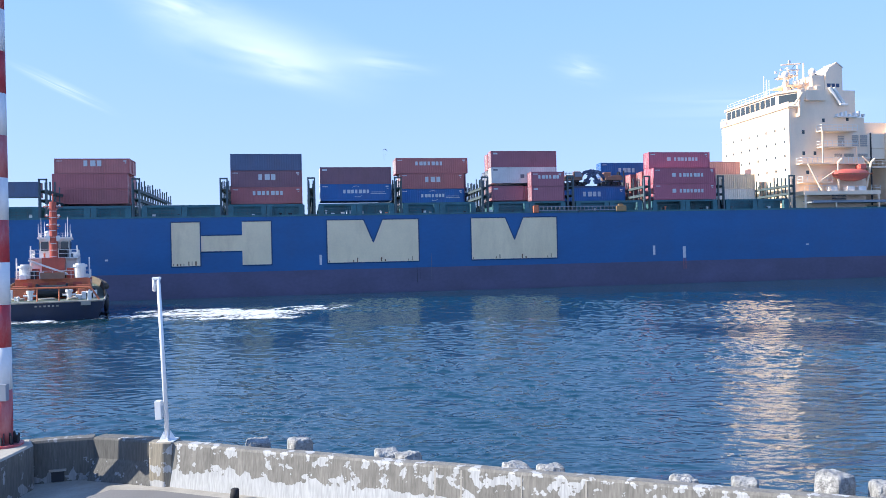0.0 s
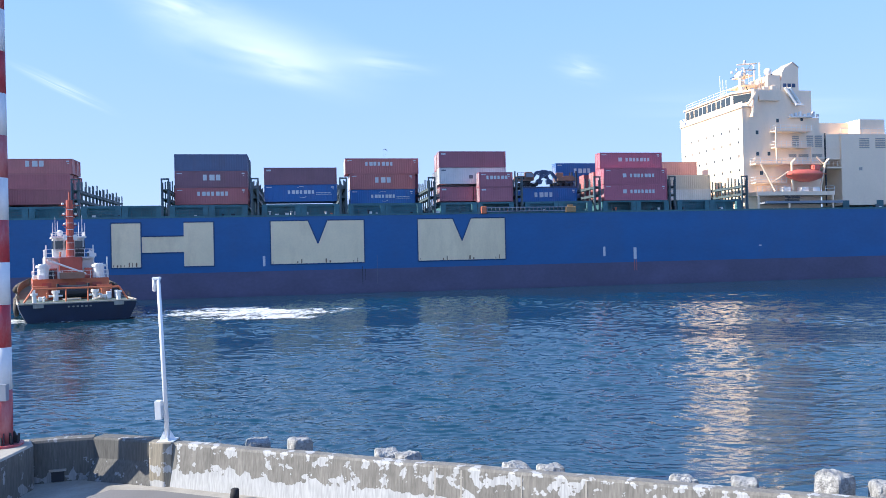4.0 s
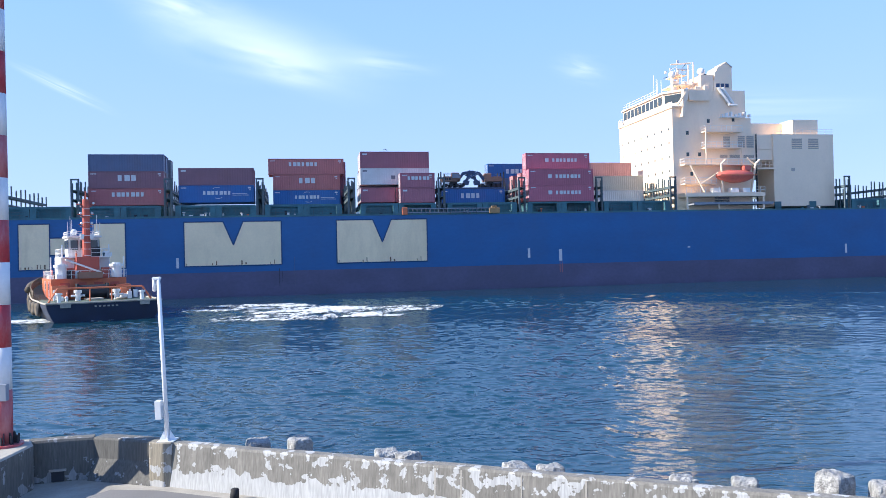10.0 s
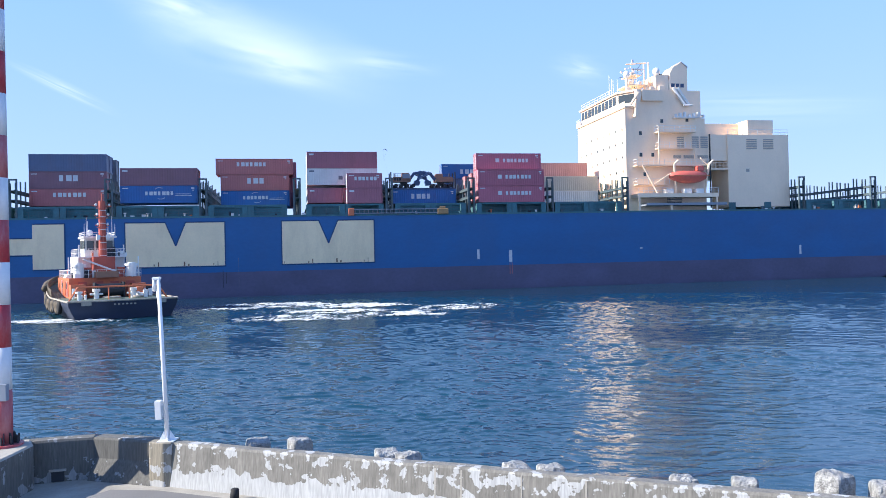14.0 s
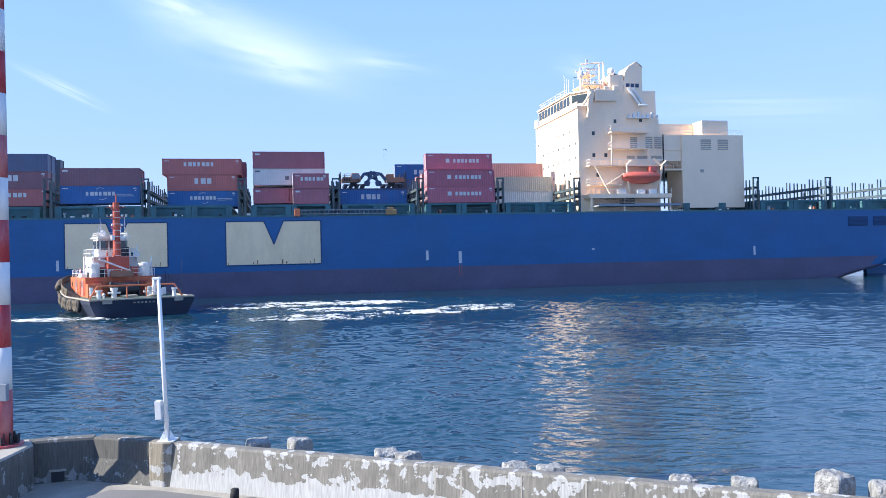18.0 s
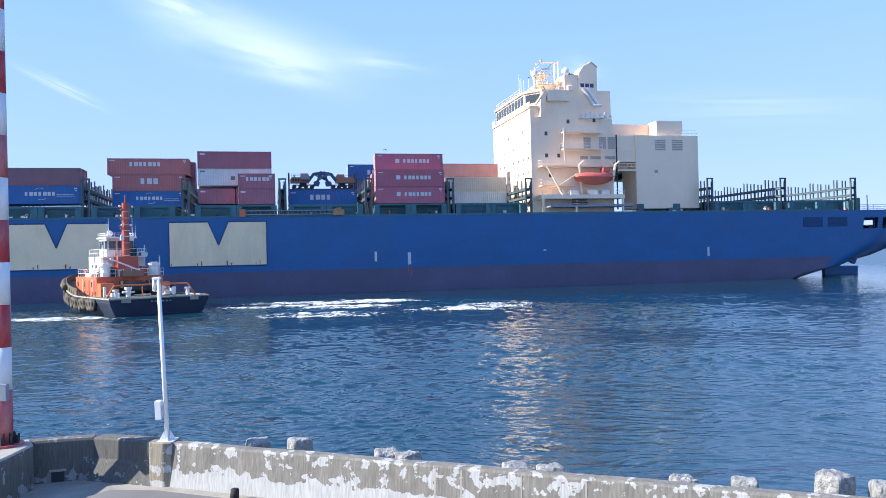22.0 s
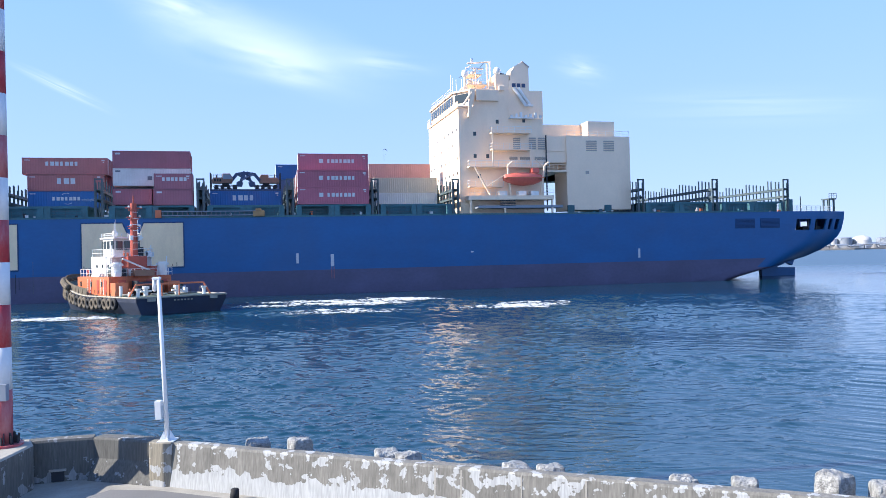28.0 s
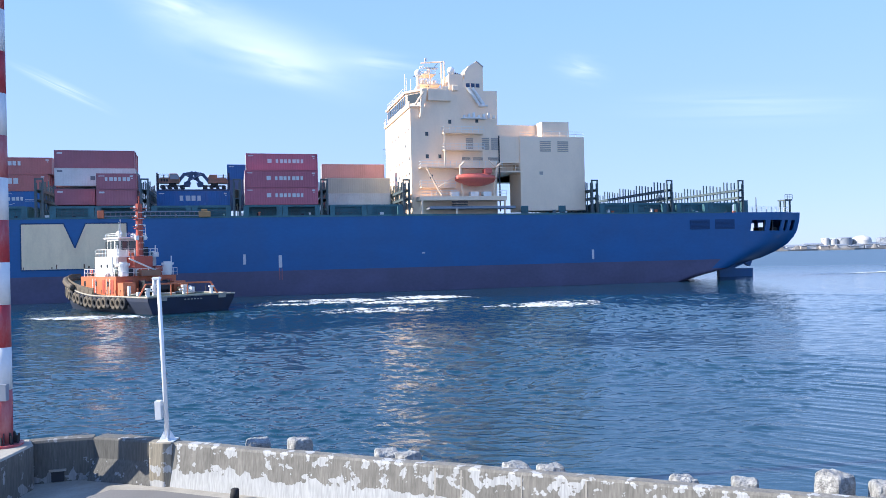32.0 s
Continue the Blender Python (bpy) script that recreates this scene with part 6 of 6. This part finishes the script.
# ---- foam of the tug's wash ----
def foam_patch(name, w, h, seed, label, cover=0.0, arms=3, bend=0.25, cx=0.22, cy=0.34):
    """Torn streaks of foam lying on the water: long curling arms, lacy towards their edges, thick at their core."""
    bm = bmesh.new()
    lay = bm.verts.layers.float.new("cover")
    nx, ny = int(w / cx), int(h / cy)
    rf = random.Random(int(seed * 10))
    lines = [(rf.uniform(-0.55, 0.55) if arms > 1 else 0.0, rf.uniform(-bend, bend), rf.uniform(0, 6.28), rf.uniform(-0.35, 0.35), rf.uniform(0.55, 0.95), rf.uniform(0.24, 0.40)) for k in range(arms)]
    made = {}

    def field(x, y):
        wx = 1.6 * noise.noise(Vector((x * 0.16, y * 0.20, seed)))
        wy = 1.5 * noise.noise(Vector((x * 0.15 + 9, y * 0.18, seed)))
        u, v = 2 * (x + wx) / w, 2 * (y + wy) / h
        core = 0.0
        for off, bd, ph, mid, half, wide in lines:
            c = off + bd * math.sin(2.4 * u + ph)
            along = max(0.0, 1 - ((u - mid) / half) ** 2)
            core += along ** 0.6 * math.exp(-((v - c) / (wide * (0.5 + 0.8 * along))) ** 2)
        edge = max(0.0, 1 - max(abs(2 * x / w), abs(2 * y / h)) ** 4)
        rag = 1 - 3.6 * abs(noise.noise(Vector(((x + wx) * 0.30, (y + wy) * 0.26, seed + 3))))
        fine = noise.noise(Vector((x * 0.75, y * 0.42, seed + 7))) + 0.7 * noise.noise(Vector((x * 1.9, y * 0.9, seed + 8)))
        return (0.66 * min(core, 1.1) + 0.30 * rag + 0.45 * fine - 0.52 + cover) * edge - 0.3 * (1 - edge)

    def vert(i, j):
        if (i, j) not in made:
            f = F[i][j]
            vt = bm.verts.new((-w / 2 + (i + 0.4 * noise.noise(Vector((i * 0.9, j * 0.9, 1)))) * cx, -h / 2 + (j + 0.4 * noise.noise(Vector((i * 0.9, j * 0.9, 5)))) * cy,
                               0.06 + 0.20 * min(0.9, max(0, f)) * (0.55 + noise.noise(Vector((i * 0.30, j * 0.35, 3))))))
            vt[lay] = max(0.0, min(1.0, f + 0.25))
            made[i, j] = vt
        return made[i, j]
    F = [[field(-w / 2 + i * cx, -h / 2 + j * cy) for j in range(ny + 1)] for i in range(nx + 1)]
    for i in range(nx):
        for j in range(ny):
            q = ((i, j), (i + 1, j), (i + 1, j + 1), (i, j + 1))
            if max(F[p[0]][p[1]] for p in q) > -0.2:
                bm.faces.new([vert(*p) for p in q])
    return tagged(part(name, bm, M["foam"], None, smooth=True), label, "foam", kind="stuff")


WASH = "white churned foam of the tug's propeller wash"
foam = {"upper": foam_patch("wash_foam", 20, 17, 11.3, WASH, 0.18),
        "upper_far": foam_patch("wash_foam", 17, 15, 12.6, WASH, 0.12),
        "lower": foam_patch("wash_foam", 20, 11, 13.9, WASH, 0.09, 2),
        "lower_far": foam_patch("wash_foam", 14, 12, 17.2, WASH, 0.05, 3),
        "middle": foam_patch("wash_foam", 18, 13, 19.4, WASH, 0.14),
        "tail": foam_patch("wash_foam", 15, 14, 15.1, "thin broken foam trailing from the wash", -0.10, 4),
        "bow": foam_patch("bow_foam", 19, 8, 14.2, "white foam at the tug's side", 0.08, 2),
        "stern": foam_patch("stern_wake", 150, 12.0, 15.7, "thin line of foam behind the ship", 0.32, 1, 0.1, 0.6, 0.6)}

# ---- kite over the far shore ----
kite = thing("kite", "small dark crescent kite flying far off on a pale line", "kite", pose(-46.5, 652, 94.3, 0, 25, 0))
bm = bmesh.new()
rows = []
for i in range(13):
    k = -1 + i / 6
    c = 1.0 * (1 - 0.75 * abs(k) ** 2.5)
    rows.append([bm.verts.new((2.1 * math.sin(k * 1.1), dy, 1.5 * math.cos(k * 1.1) + dz)) for dy, dz in ((-c, 0), (0, 0.42 * c), (c, 0), (0, -0.15 * c))])
for a, b in zip(rows, rows[1:]):
    for j in range(4):
        bm.faces.new((a[j], a[(j + 1) % 4], b[(j + 1) % 4], b[j]))
bmesh.ops.recalc_face_normals(bm, faces=bm.faces[:])
part("canopy", bm, M["dark"], kite, smooth=True)
bm = bmesh.new()
bar(bm, (1.5, 0, -5.5), (60, 10, -76), 0.03, 4)
part("tether", bm, M["tank_grey"], kite, "thin line down to the water")
for sx in (-1, 1):
    bm = bmesh.new()
    bar(bm, (1.85 * sx, 0, 0.7), (1.5, 0, -5.5), 0.03, 4)
    part("line", bm, M["tank_grey"], kite)


def ship_pose(t):
    """The ship's way: slow ahead with a slight swing to starboard."""
    s = (t - 16) / 16
    x = 1.6215 - 35.9922 * s + 0.8058 * s ** 2 + 0.1007 * s ** 3
    y = 138.1707 - 5.5379 * s - 0.7223 * s ** 2
    return pose(x, y, 0, 0, 0, 11.4555 + 2.3239 * s + 0.9823 * s ** 2)


def tug_pose(x, y, off):
    """Transom centre, and the bow's angle to the right of the line of sight."""
    sight = math.degrees(math.atan2(x, y))
    return pose(x, y, 0, 0, 0, 90 - (sight + off)) @ pose(0.9, 0, 0)


def motions():
    times = list(range(0, 33))
    ship_rows = [(t, ship_pose(t)) for t in times]
    walk(ship, ship_rows)
    for ob, local in cargo:
        walk(ob, [(t, m @ local) for t, m in ship_rows])
    walk(foam["stern"], [(t, m @ pose(184, 12, 0)) for t, m in ship_rows])
    walk(tug, [(0, tug_pose(-43.4, 85.9, 4)), (3, tug_pose(-40.4, 84.9, -2)), (6, tug_pose(-37.6, 84.2, -7)), (9, tug_pose(-36.6, 84.0, -8.5)), (14, tug_pose(-35.8, 87.5, -10.5)),
               (20, tug_pose(-34.2, 91.2, -15.5)), (24, tug_pose(-32.9, 92.6, -21)), (28, tug_pose(-31.8, 94.0, -26.5)), (32, tug_pose(-31.0, 95.0, -29.5))])
    drift = {
        "upper": ((0, -31, 92.5, 2), (6, -26.5, 95, 3), (12, -23.5, 102, 4), (18, -21.5, 103, 6), (25, -20.0, 105, 6), (32, -16.5, 109, 6)),
        "upper_far": ((0, -21.5, 91, 0), (6, -18.8, 92, 0), (12, -11.0, 97.5, 2), (18, -9.5, 106.0, 4), (25, -8.0, 110.7, 4), (32, -2.0, 115.5, 2)),
        "lower": ((0, -25, 84.5, 0), (6, -21.5, 84, 0), (12, -17.8, 80.8, 0), (18, -15.1, 80.8, -2), (25, -15.0, 88.0, 3), (32, -9.0, 89.7, 6)),
        "lower_far": ((0, -20.5, 83.5, 6), (6, -16.5, 83, 4), (12, -6.8, 83.6, 6), (18, -3.6, 85.5, 6), (25, 4.0, 91.7, 0), (32, 9.5, 92, 0)),
        "middle": ((0, -28.0, 88, -2), (6, -23.5, 88.5, -2), (12, -14.5, 88, -2), (18, -12.5, 91, 0), (25, -13.0, 100, 3), (32, -6.0, 103, 5)),
        "tail": ((0, -17.0, 95.5, 0), (6, -14.0, 88, 0), (12, -1.5, 92, 0), (18, 3.0, 89.8, 0), (25, 7.7, 94.8, 0), (32, 13.6, 93, 0)),
        "bow": ((0, -47.0, 82.7, 0), (7, -46.6, 84.6, 0), (10, -43.8, 84.2, 0), (14, -41.7, 83.8, 0), (20, -43.4, 86.6, 0), (25, -43.4, 86.6, 0), (28, -42.7, 86.6, 0), (32, -39.8, 87.6, 0))}
    for key, rows in drift.items():
        walk(foam[key], [(t, pose(x, y, 0, 0, 0, turn)) for t, x, y, turn in rows])
    walk(water, [(0, pose(0, 0, 0)), (32, pose(-9, -4, 0))])


motions()
